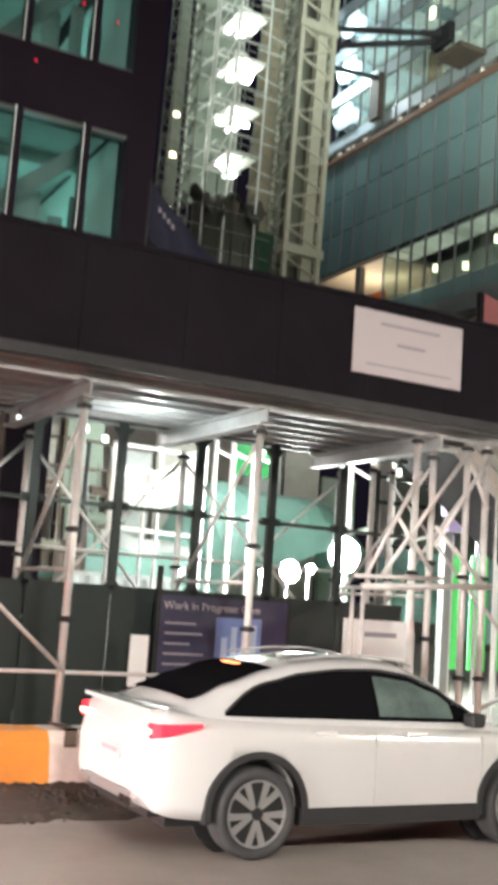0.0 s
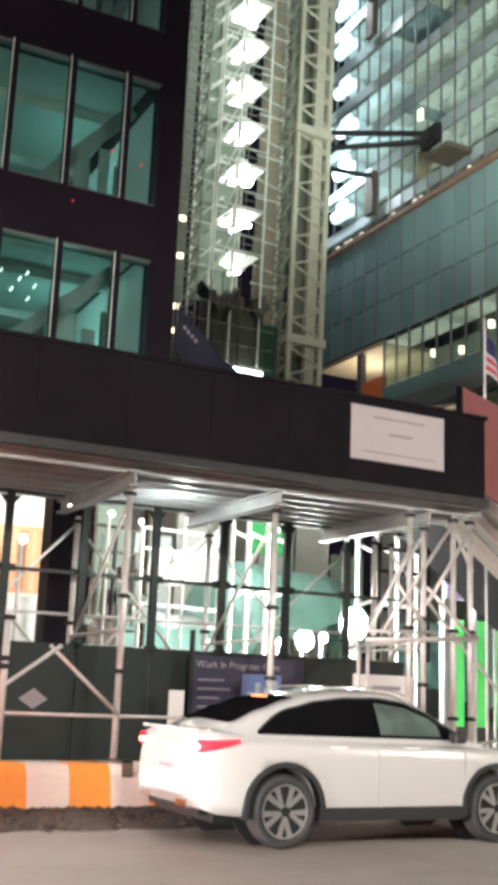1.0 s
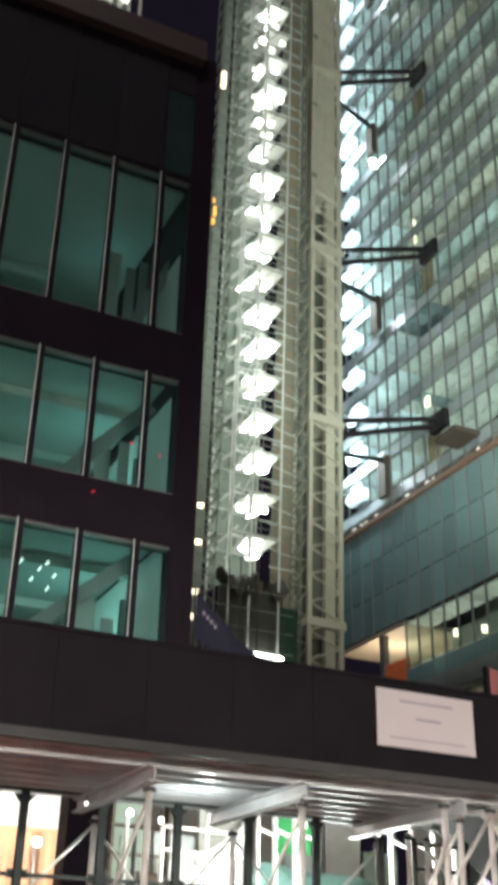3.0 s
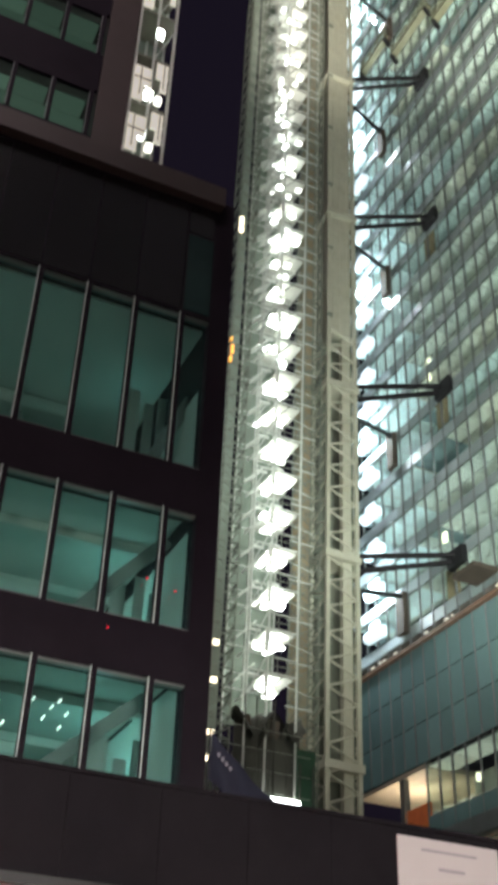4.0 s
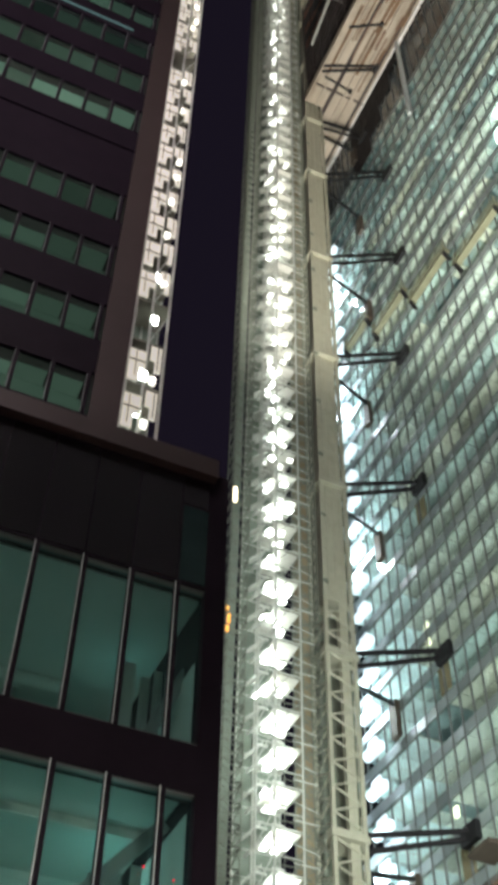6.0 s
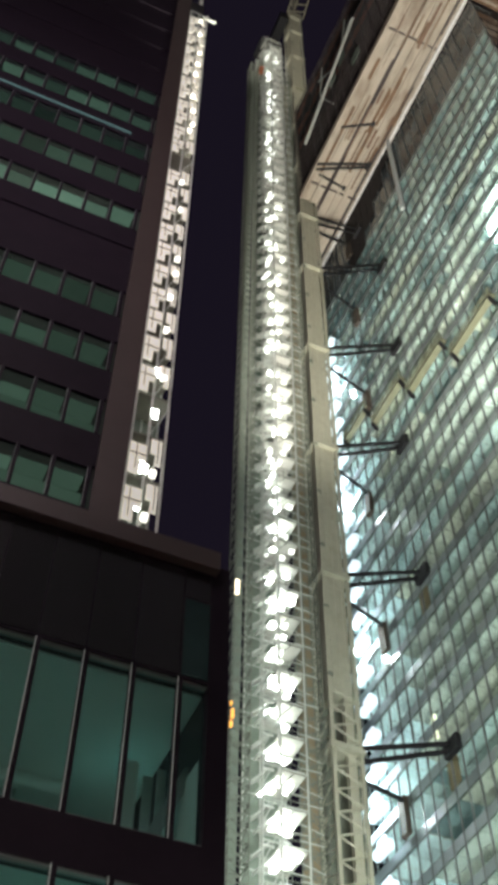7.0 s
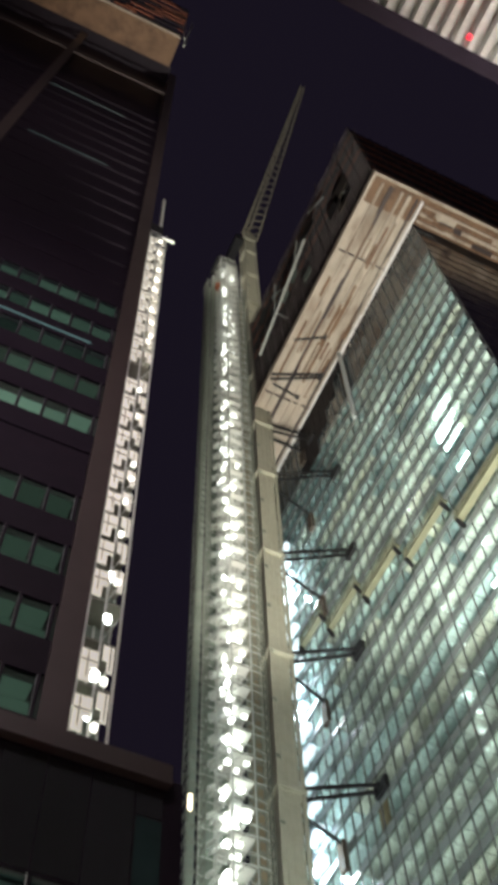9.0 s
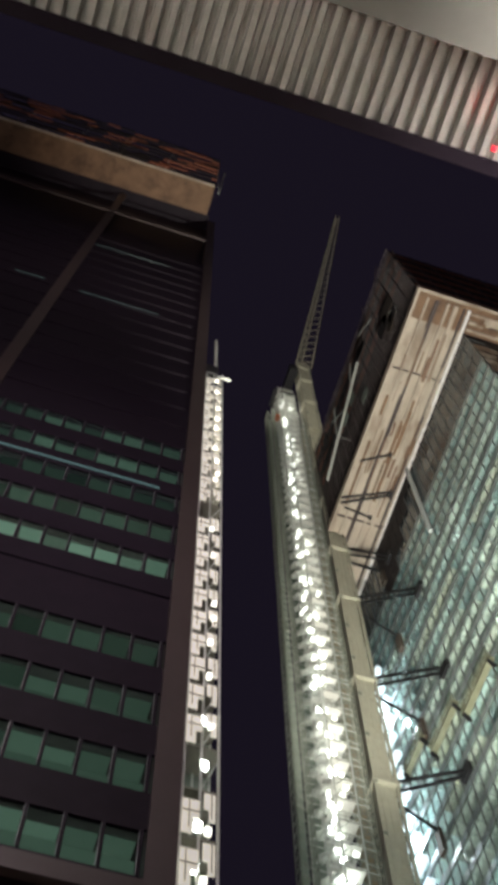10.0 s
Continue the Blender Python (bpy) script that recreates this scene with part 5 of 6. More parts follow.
tm.transform(Matrix.Translation((8.0 - 8.88, 17.42 - 17.45, 1.98 - 0.13)) @ Matrix.Rotation(radians(90), 4, "X"))
tm.materials.clear()
tm.materials.append(SIGNWHITE)
tt = new("title", tm)
tt.parent = info
small = thing("notice_sheet", "small white notice sheet on a stake", "sign", (7.45, 17.3, 0.13))
part("sheet", Shape().box(7.46, 17.28, 0.85, 7.74, 17.31, 1.58), WHITE, small)
part("stake", Shape().box(7.58, 17.31, 0.13, 7.62, 17.35, 1.5), PLANK, small)
dia = thing("diamond_sign", "grey diamond warning sign on the hoarding", "sign", (5.29, 17.73, 1.3))
d = Shape()
d.v = [(5.29 + a, y, 1.36 + b) for y in (17.745, 17.757) for a, b in ((-0.24, 0.0), (0.0, -0.16), (0.24, 0.0), (0.0, 0.17))]
d.f = [(0, 1, 2, 3), (7, 6, 5, 4), (0, 4, 5, 1), (1, 5, 6, 2), (2, 6, 7, 3), (3, 7, 4, 0)]
part("plate", d, SIGNBAR, dia)
wb = thing("white_sheet", "pale printed sheet fixed to the hoarding", "sign", (12.0, 17.7, 1.0))
part("sheet", Shape().box(11.35, 17.70, 1.35, 12.75, 17.73, 2.0), WHITE, wb)
part("print_line", Shape().box(11.75, 17.692, 1.72, 12.4, 17.698, 1.8), SIGNBAR, wb)

# ---- striped barriers and rubble ----
def barrier(x):
    b = thing("road_barrier", "orange and white striped barrier along the kerb", "barrier", (x + 1.13, 14.42, 0), group="barriers along the kerb")
    for k in range(4):
        a, c = x + 0.565 * k, x + 0.565 * (k + 1) - (0.012 if k == 3 else 0)
        s = Shape()
        s.v = [(a, 14.18, 0), (c, 14.18, 0), (c, 14.90, 0), (a, 14.90, 0), (a - 0.03, 14.20, 0.5), (c - 0.03, 14.20, 0.5), (c - 0.03, 14.84, 0.5), (a - 0.03, 14.84, 0.5),
               (a - 0.04, 14.27, 0.62), (c - 0.04, 14.27, 0.62), (c - 0.04, 14.78, 0.62), (a - 0.04, 14.78, 0.62)]
        s.f = [(3, 2, 1, 0), (0, 1, 5, 4), (1, 2, 6, 5), (2, 3, 7, 6), (3, 0, 4, 7), (4, 5, 9, 8), (5, 6, 10, 9), (6, 7, 11, 10), (7, 4, 8, 11), (8, 9, 10, 11)]
        part("stripe", s, ORANGE if k % 2 == 0 else WHITEPAINT, b)
    return b


b0 = barrier(3.69)
for k in range(-6, 4):
    if k:
        copy_thing(b0, pose(3.69 + 1.13 + 2.27 * k, 14.42, 0))
rub = Shape()
r2 = random.Random(3)
for i in range(5200):
    x = r2.uniform(-8, 7.6)
    y = 14.2 - abs(r2.gauss(0, 0.62))
    if y < 12.55:
        continue
    s = r2.uniform(0.012, 0.05)
    z = max(0, 0.07 - (14.2 - y) * 0.045) * r2.uniform(0.4, 1.1)
    k = len(rub.v)
    pts = []
    for dx, dy, dz in ((1, 0, 0), (-1, 0, 0), (0, 1, 0), (0, -1, 0), (0, 0, 1), (0, 0, -1)):
        j = r2.uniform(0.6, 1.2)
        pts.append((x + dx * s * j * 1.3, y + dy * s * j, z + s * 0.4 + dz * s * 0.7 * j))
    rub.v += pts
    rub.f += [tuple(k + i for i in t) for t in ((0, 2, 4), (2, 1, 4), (1, 3, 4), (3, 0, 4), (2, 0, 5), (1, 2, 5), (3, 1, 5), (0, 3, 5))]
solo("rubble", rub, RUBBLE, "dark earth and rubble swept against the barriers", "rubble", (0, 13.6, 0), kind="stuff")
hp = Shape()
n = 80
for i in range(n + 1):
    x = -8.5 + 16.2 * i / n
    for j, (y, z) in enumerate(((12.55, -0.02), (12.9, 0.025), (13.5, 0.05), (14.0, 0.07), (14.3, 0.075))):
        hp.v.append((x, y + r2.uniform(-0.12, 0.12), z + (r2.uniform(-0.02, 0.025) if j else 0)))
for i in range(n):
    for j in range(4):
        a = i * 5 + j
        hp.f.append((a, a + 5, a + 6, a + 1))
solo("earth_heap", hp, RUBBLE, "low heap of dark earth beside the barriers", "earth", (0, 13.5, 0), kind="structure")

# ---- building site behind the hoarding ----
def container(x0, y0, z0, x1, y1, z1, m, label):
    c = thing("site_container", label, "container", ((x0 + x1) / 2, (y0 + y1) / 2, z0))
    side = Shape()
    nn = int((x1 - x0) / 0.12)
    for i in range(nn + 1):
        xa, ya = x0 + (x1 - x0) * i / nn, y0 + (0.0, 0.0, 0.045, 0.045)[i % 4]
        side.v += [(xa, ya, z0 + 0.1), (xa, ya, z1 - 0.1)]
    side.f += [(2 * i, 2 * i + 2, 2 * i + 3, 2 * i + 1) for i in range(nn)]
    part("ribbed_side", side, m, c)
    part("shell", Shape().box(x0, y0 + 0.06, z0, x1, y1, z1), m, c)
    part("bottom_rail", Shape().box(x0 - 0.02, y0 - 0.02, z0, x1 + 0.02, y0 + 0.05, z0 + 0.1), m, c)
    part("top_rail", Shape().box(x0 - 0.02, y0 - 0.02, z1 - 0.1, x1 + 0.02, y0 + 0.05, z1), m, c)
    return c


container(1.5, 26, 0.1, 8.1, 28.4, 2.5, CABINWHITE, "white site container on the ground")
container(2.6, 26.0, 2.5, 8.15, 28.4, 3.65, WHITE, "low white store box under an orange container")
container(2.5, 26.3, 3.65, 7.75, 28.6, 5.3, PEACH, "orange site container stacked on a white one")
container(2.0, 26.4, 5.3, 7.95, 28.8, 7.6, WHITE, "white upper site cabin")
container(10.0, 27.6, 0.1, 12.6, 29.6, 2.6, GREYBOX, "grey site container beside a white screen")
container(9.2, 29.4, 2.2, 11.0, 31.5, 4.2, RUSTBOX, "rusty brown site container behind the hoarding")
blue = thing("blue_sheet", "pale blue sheet hung on the white cabin", "tarpaulin", (6.6, 26.3, 6.2))
part("sheet", Shape().box(5.2, 26.33, 6.25, 7.2, 26.37, 7.1), PALEBLUE, blue)
screen = thing("white_screen", "white tarpaulin screen lit by site lamps", "tarpaulin", (11.4, 26.1, 0.1))


def tarp_fn(u, v):
    x = 10.6 + 1.95 * u
    top = 4.98 + 0.85 * max(0.0, u - 0.35) ** 1.3 / 0.57
    return (x, 26.08 + 0.10 * math.sin(u * 7 + v * 4) + 0.35 * v, top + (4.25 - 0.1 * math.sin(u * 5) - top) * v)


def low_fn(u, v):
    return (10.2 + 2.3 * u, 26.3 + 0.08 * math.sin(u * 9 + v * 3) - 0.3 * v, 3.55 - 0.45 * v - 0.2 * u * (1 - v) + 0.05 * math.sin(u * 11))


part("sheet", cloth(tarp_fn, 24, 10), WHITE, screen, smooth=True)
part("low_sheet", cloth(low_fn, 24, 6), CABINWHITE, screen, smooth=True)
part("pole", Shape().tube((12.55, 26.1, 0.1), (12.55, 26.1, 6.4), 0.11, 10), WHITE, screen)
part("pole", Shape().tube((10.3, 26.1, 0.1), (10.3, 26.1, 5.6), 0.06, 8), GALV, screen)
for z in (5.55, 3.62, 5.02):
    part("rail", Shape().tube((10.3, 26.02, z), (12.6, 26.02, z - 0.05), 0.05, 8), WHITE if z < 4 else GALV, screen)
clutter = thing("pipe_rack", "rack of pipes and hoses under dim lamps", "rack", (9.0, 30.2, 0.1))
for k in range(14):
    x = 8.5 + 0.21 * k
    part("pipe", Shape().tube((x, 28.9, 3.2 + rng.uniform(-0.3, 0.3)), (x + rng.uniform(-0.15, 0.15), 29.0, 5.2 + rng.uniform(-0.6, 0.7)), rng.uniform(0.025, 0.06), 7), (NETTING, PLANK, DARKSTEEL, DECK)[k % 4], clutter)
for k in range(6):
    part("shelf", Shape().box(8.3, 28.95, 2.3 + 0.72 * k, 11.6, 29.2, 2.36 + 0.72 * k), (RUSTBOX, TIMBERDARK)[k % 2], clutter)
for x in (8.3, 10.0, 11.6):
    part("rack_post", Shape().box(x - 0.04, 28.9, 0.1, x + 0.04, 29.25, 6.6), TIMBERDARK, clutter)
for k in range(8):
    x, z = rng.uniform(8.5, 11.2), (2.36, 3.08, 3.8, 4.52)[k % 4]
    part("rolled_sheet", Shape().tube((x, 28.95, z + 0.16), (x + rng.uniform(0.4, 0.9), 29.0, z + 0.16), rng.uniform(0.1, 0.16), 9), (TEALSHEET, PLANK, NETTING, RUSTBOX)[k % 4], clutter)
for i, (x, y, z, s) in enumerate(((16.5, 25.8, 3.47, 0.44), (15.0, 25.9, 2.95, 0.27), (14.2, 25.8, 2.85, 0.1), (15.6, 25.9, 3.05, 0.12), (11.9, 25.4, 2.7, 0.09), (7.1, 25.7, 4.9, 0.1), (9.2, 25.5, 5.7, 0.07), (10.9, 25.5, 4.5, 0.08), (11.3, 25.6, 6.5, 0.07))):
    t = thing("site_lamp", "bright site floodlight on a thin pole", "floodlight", (x, y, 0.1), group="site floodlights")
    part("lens", Shape().tube((x, y - 0.06, z), (x, y - 0.02, z), s, 16), SITEFLOOD, t)
    part("housing", Shape().tube((x, y - 0.02, z), (x, y + 0.2, z), s * 1.1, 16, r2=s * 0.6), DARKSTEEL, t)
    part("pole", Shape().tube((x, y + 0.1, 0.1), (x, y + 0.1, z), 0.04, 8), GALV, t)
mound = Shape()
nx, ny = 40, 10
for i in range(nx + 1):
    for j in range(ny + 1):
        x, y = 8 + 20.0 * i / nx, 29.5 + 5 * j / ny
        h = 3.0 * math.sin(math.pi * min(1, 0.12 + 0.55 * j / ny)) + 1.1 * noise.noise((x * 0.35, y * 0.5, 2)) + (2.0 if 15 < x < 21 else 0.3) * math.sin(max(0, min(1, (x - 14) / 8)) * math.pi)
        mound.v.append((x, y, max(0.1, h + 0.7)))
for i in range(nx):
    for j in range(ny):
        a = i * (ny + 1) + j
        mound.f.append((a, a + ny + 1, a + ny + 2, a + 1))
solo("sheeted_mound", mound, TEALSHEET, "heap of material under pale teal sheeting", "tarpaulin", (18, 32, 0.1))
net = thing("green_screen", "bright green debris netting on a frame", "netting", (15.7, 30, 0.1))
part("netting", Shape().box(15.1, 29.4, 5.6, 16.3, 29.43, 7.4), GREENNET, net)
part("pole", Shape().tube((16.3, 29.45, 0.1), (16.3, 29.45, 7.6), 0.05, 8), GALV, net)
part("pole", Shape().tube((15.1, 29.45, 0.1), (15.1, 29.45, 7.6), 0.05, 8), GALV, net)
frames = thing("shoring_frames", "white shoring frames standing in the site", "scaffold", (14, 27.5, 0.1))
for x in (13.4, 13.9, 14.5, 17.5, 18.2, 18.9, 19.6):
    part("upright", Shape().tube((x, 27.2, 0.1), (x, 27.2, 7.6), 0.07, 8), GALV, frames)
    part("crossbar", Shape().tube((x, 27.2, 5.9), (x + 0.6, 27.2, 5.7), 0.05, 8), GALV, frames)
    part("crossbar", Shape().tube((x, 27.2, 4.1), (x + 0.6, 27.2, 4.3), 0.05, 8), GALV, frames)
crates = thing("stacked_boards", "stacked grey shutter boards behind the frames", "boards", (14, 34, 0.1))
for k in range(9):
    x = 8.5 + 1.55 * k
    part("board", Shape().box(x, 34.0 + 0.1 * (k % 3), 0.1, x + 1.35, 34.12 + 0.1 * (k % 3), 6.0 + (k * 37 % 5) * 0.5), (GREYBOX, CONCRETE, NETTING)[k % 3], crates)
solo("wall_site", Shape().box(-30, 46.0, 6.4, 20, 46.4, 9.5).box(8.4, 44.5, 0.1, 25, 44.9, 16), CONCRETE, "rough concrete wall at the back of the site", "wall", (0, 45, 0.1), kind="structure")

# ---- next door, past the end of the shed ----
ramp = thing("sloping_canopy", "sloping canopy with pale boards and dark gaps", "canopy", (14, 17.5, 0.1))
part("backing", Shape().beam((12.4, 18.5, 6.0), (16.4, 18.5, 3.15), 2.4, 0.05), FRAMEBLACK, ramp)
for k in range(4):
    o = 0.52 * k
    part("board", Shape().beam((12.35 + o, 17.1, 5.55 + 0.12 * k), (15.0 + o, 17.1, 3.65 + 0.12 * k), 0.3, 0.2), SOFFIT2, ramp)
part("support", Shape().tube((16.2, 18.6, 0.1), (16.2, 18.6, 3.1), 0.06, 8), GALV, ramp)
part("support", Shape().tube((12.5, 18.6, 0.1), (12.5, 18.6, 5.6), 0.06, 8), GALV, ramp)
fascia = thing("shop_fascia", "pale lilac fascia over a green-lit shopfront", "fascia", (19, 22, 0.1))
part("fascia_board", Shape().box(16.7, 22, 4.35, 24, 22.2, 4.62), LILAC, fascia)
part("fascia_board", Shape().box(16.7, 21.9, 4.0, 24, 22.1, 4.31), LILAC, fascia)
part("post", Shape().box(16.7, 22.0, 0.1, 16.9, 22.2, 4.0), GREYBOX, fascia)
for x in (17.75, 18.45, 19.3, 20.1):
    part("green_panel", Shape().box(x, 23.2, 0.9, x + 0.5, 23.25, 3.6), GREENGLOW, fascia, "green-lit glazed panel")
for x in (17.6, 18.35, 19.0, 19.9, 20.7):
    part("upright", Shape().tube((x, 22.9, 0.1), (x, 22.9, 4.0), 0.05, 8), WHITE, fascia)
banner = thing("red_board", "dusky red boarded side of the next shed", "board", (13.2, 15.6, 4.9))
rb = Shape()
rb.v = [(12.0, 15.3, 7.1), (14.6, 15.3, 6.4), (14.6, 15.3, 4.3), (12.05, 15.3, 5.4), (12.0, 15.36, 7.1), (14.6, 15.36, 6.4), (14.6, 15.36, 4.3), (12.05, 15.36, 5.4)]
rb.f = [(0, 1, 2, 3), (7, 6, 5, 4), (0, 4, 5, 1), (1, 5, 6, 2), (2, 6, 7, 3), (3, 7, 4, 0)]
part("board", rb, REDBOARD, banner)
part("edge", Shape().box(11.93, 15.28, 4.9, 12.0, 15.38, 7.1), PLYBLACK, banner)
part("post", Shape().tube((13.6, 15.45, 0.13), (13.6, 15.45, 5.6), 0.05, 8), GALV, banner)


flag = thing("banner_flag", "navy blue flag with pale marks drooping from a pole", "flag", (6.9, 16.5, 4.9))
part("pole", Shape().tube((6.87, 16.5, 4.9), (6.87, 16.5, 8.03), 0.02, 8), DARKSTEEL, flag)


def navy_fn(u, v):
    top = Vector((6.90, 16.5, 8.02)).lerp(Vector((7.86, 16.15, 6.86)), u)
    low = Vector((6.86, 16.5, 7.22)).lerp(Vector((7.72, 16.2, 6.62)), u)
    p = top.lerp(low, v)
    w = math.sin(u * 11 + v * 3) * 0.07 * u + math.sin(u * 5 - v * 4) * 0.05
    return (p.x, p.y + w, p.z - 0.10 * math.sin(math.pi * u) * v)


part("cloth", cloth(navy_fn), FLAGNAVY, flag, smooth=True)
for k in range(4):
    u = 0.10 + 0.07 * k
    a = navy_fn(u, 0.42)
    part("mark", Shape().box(a[0], a[1] - 0.05, a[2] - 0.04, a[0] + 0.045, a[1] - 0.035, a[2] + 0.03), SIGNBAR, flag)
us = thing("striped_flag", "red and white striped flag with a blue canton hanging limp", "flag", (14.85, 18, 4.6))
part("pole", Shape().tube((14.72, 18.0, 0.1), (14.72, 18.0, 9.7), 0.03, 8), WHITE, us)
for k in range(9):
    def stripe_fn(u, v, k=k):
        q = (k + v) / 9
        x = 14.76 + 0.75 * u * (0.5 + 0.5 * q)
        return (x, 18.0 + 0.06 * math.sin(u * 9 + q * 2), 9.45 - 0.95 * q - 0.65 * u + 0.02 * math.sin(u * 6))
    part("stripe", cloth(stripe_fn, 12, 2), (FLAGNAVY2 if k < 4 else (FLAGRED if k % 2 else FLAGPALE)), us, smooth=True)

# ---- canopy over the camera and the building behind it ----
CZ = 9.19
canopy = thing("overhead_canopy", "corrugated metal canopy edge on the building behind", "canopy", (0, -2.5, CZ))
rib = Shape()
for i in range(220):
    x = -11 + 0.1 * i
    prof = ((0, 0), (0.045, 0), (0.055, 0.085), (0.09, 0.085), (0.1, 0))
    for (xa, za), (xb, zb) in zip(prof[:-1], prof[1:]):
        rib.quad((x + xa, 0.12, CZ + za), (x + xb, 0.12, CZ + zb), (x + xb, -0.47, CZ + zb), (x + xa, -0.47, CZ + za))
part("corrugated_strip", rib, DECKRIB, canopy, "corrugated galvanised strip")
part("backing", Shape().box(-11, -0.47, CZ + 0.09, 11, 0.12, CZ + 0.14), FRAMEBLACK, canopy)
part("fascia", Shape().box(-11, 0.12, CZ - 0.02, 11, 0.22, CZ + 0.5), FRAMEBLACK, canopy)
part("soffit", Shape().box(-11, -5.5, CZ - 0.03, 11, -0.47, CZ + 0.12), SOFFITGREY, canopy, "plain grey soffit")
part("exit_lamp", Shape().box(1.86, 0.03, CZ - 0.035, 1.89, 0.07, CZ - 0.002), SMALLRED, canopy, "small red lamp")
solo("wall_south", Shape().box(-60, -6.0, 0.13, 60, -5.5, 140), CONCRETE, "plain wall of the building behind", "wall", (0, -5.7, 0.13), kind="structure")

# ---- white car ----
CX, CYC = 5.06, 11.87
car = thing("car", "white coupe sport utility car with lit red tail lamps", "car", (CX + 2.5, CYC, 0))


def at(x, y, z):
    return (CX + x, CYC + y, z)


def lerp_table(table, x):
    for a, b in zip(table[:-1], table[1:]):
        if x <= b[0]:
            t = max(0.0, (x - a[0]) / (b[0] - a[0]))
            t = t * t * (3 - 2 * t) * 0.5 + t * 0.5
            return [p + (q - p) * t for p, q in zip(a[1:], b[1:])]
    return list(table[-1][1:])


# x: half width, lowest edge, belt height
LOWER = ((0.08, 0.80, 0.50, 1.02), (0.11, 0.89, 0.42, 1.12), (0.20, 0.935, 0.38, 1.195), (0.34, 0.962, 0.35, 1.205), (0.60, 0.985, 0.33, 1.185), (1.05, 1.0, 0.31, 1.17),
         (1.8, 0.99, 0.30, 1.15), (2.6, 0.98, 0.30, 1.135), (3.5, 0.98, 0.30, 1.12), (3.96, 0.985, 0.31, 1.09), (4.4, 0.955, 0.32, 1.03), (4.72, 0.88, 0.34, 0.90), (4.88, 0.76, 0.37, 0.77), (4.95, 0.62, 0.42, 0.64))
# x: roof height, half width of the roof
ROOF = ((0.30, 1.20, 0.72), (0.55, 1.31, 0.70), (0.9, 1.45, 0.67), (1.25, 1.56, 0.645), (1.6, 1.645, 0.635), (2.0, 1.69, 0.63), (2.4, 1.70, 0.63), (2.75, 1.665, 0.635), (3.05, 1.57, 0.65), (3.35, 1.40, 0.68), (3.65, 1.23, 0.72), (3.95, 1.09, 0.78))


def loft(xs, ring, mirror=True):
    s = Shape()
    rings = [ring(x) for x in xs]
    full = [[(x, y, z) for y, z in reversed(r)] + [(x, -y, z) for y, z in r[1:]] for x, r in zip(xs, rings)] if mirror else None
    m = len(full[0])
    for row in full:
        s.v += [at(*p) for p in row]
    for i in range(len(xs) - 1):
        for j in range(m - 1):
            a = i * m + j
            s.f.append((a, a + 1, a + m + 1, a + m))
    s.f.append(tuple(range(m)))
    s.f.append(tuple((len(xs) - 1) * m + j for j in reversed(range(m))))
    # close the underside
    for i in range(len(xs) - 1):
        a, b = i * m, (i + 1) * m
        s.f.append((a, b, b + m - 1, a + m - 1))
    return s


def low_ring(x):
    w, zb, zt = lerp_table(LOWER, x)
    h = zt - zb
    return [(0, zt + 0.025), (w * 0.55, zt + 0.018), (w - 0.14, zt), (w - 0.06, zt - 0.035), (w - 0.02, zt - 0.11), (w - 0.005, zt - 0.2), (w, zb + h * 0.52), (w - 0.012, zb + h * 0.30), (w - 0.004, zb + h * 0.14), (w - 0.05, zb), ]


def roof_y(x, z):
    """Half width of the cabin at a height."""
    zt, wr = lerp_table(ROOF, x)
    base = lerp_table(LOWER, x)[0] - 0.075
    zbelt = 1.13
    t = max(0.0, min(1.0, (z - zbelt) / max(0.02, zt - zbelt)))
    return base + (wr - base) * t ** 1.25


def top_ring(x):
    zt, wr = lerp_table(ROOF, x)
    pts = [(0, zt + 0.02), (wr * 0.6, zt + 0.01), (wr - 0.09, zt - 0.012)]
    z0 = 1.05
    n = 6
    for i in range(n + 1):
        z = (zt - 0.05) + (z0 - (zt - 0.05)) * i / n
        pts.append((roof_y(x, z) if z > 1.13 else lerp_table(LOWER, x)[0] - 0.075, z))
    return pts


XS = [0.08 + 4.87 * i / 66 for i in range(67)]
body = part("body", loft(XS, low_ring), CARWHITE, car, "white painted body", smooth=True)
XT = [0.30 + 3.65 * i / 46 for i in range(47)]
cabin = part("cabin", loft(XT, top_ring), CARWHITE, car, smooth=True)
WHEELS = ((1.07, -0.93), (3.98, -0.93), (1.07, 0.93), (3.98, 0.93))
cut = Shape()
for wx, wy in WHEELS:
    s = 1 if wy > 0 else -1
    cut.tube(at(wx, s * 0.62, 0.40), at(wx, s * 1.2, 0.40), 0.455, 40)
cutter = new("cutter", mesh_of("cutter", cut, TRIMBLACK))
bo = body.modifiers.new("arches", "BOOLEAN")
bo.operation, bo.solver, bo.object = "DIFFERENCE", "EXACT", cutter
bpy.context.view_layer.update()
cut_mesh = bpy.data.meshes.new_from_object(body.evaluated_get(bpy.context.evaluated_depsgraph_get()))
body.modifiers.clear()
body.data = cut_mesh
bpy.data.objects.remove(cutter)
for p in cut_mesh.polygons:
    p.use_smooth = p.material_index == 0 and p.area < 0.06
part("underbody", Shape().box(*at(0.3, -0.80, 0.26), *at(4.7, 0.80, 0.5)), TRIMBLACK, car)

# wheels
tyre = Shape()
prof = ((0.275, -0.10), (0.305, -0.125), (0.355, -0.13), (0.378, -0.11), (0.385, -0.05), (0.385, 0.05), (0.378, 0.11), (0.355, 0.13), (0.305, 0.125), (0.275, 0.10))
NW = 48
for i in range(NW):
    a = 2 * math.pi * i / NW
    tyre.v += [(r * math.cos(a), y, r * math.sin(a)) for r, y in prof]
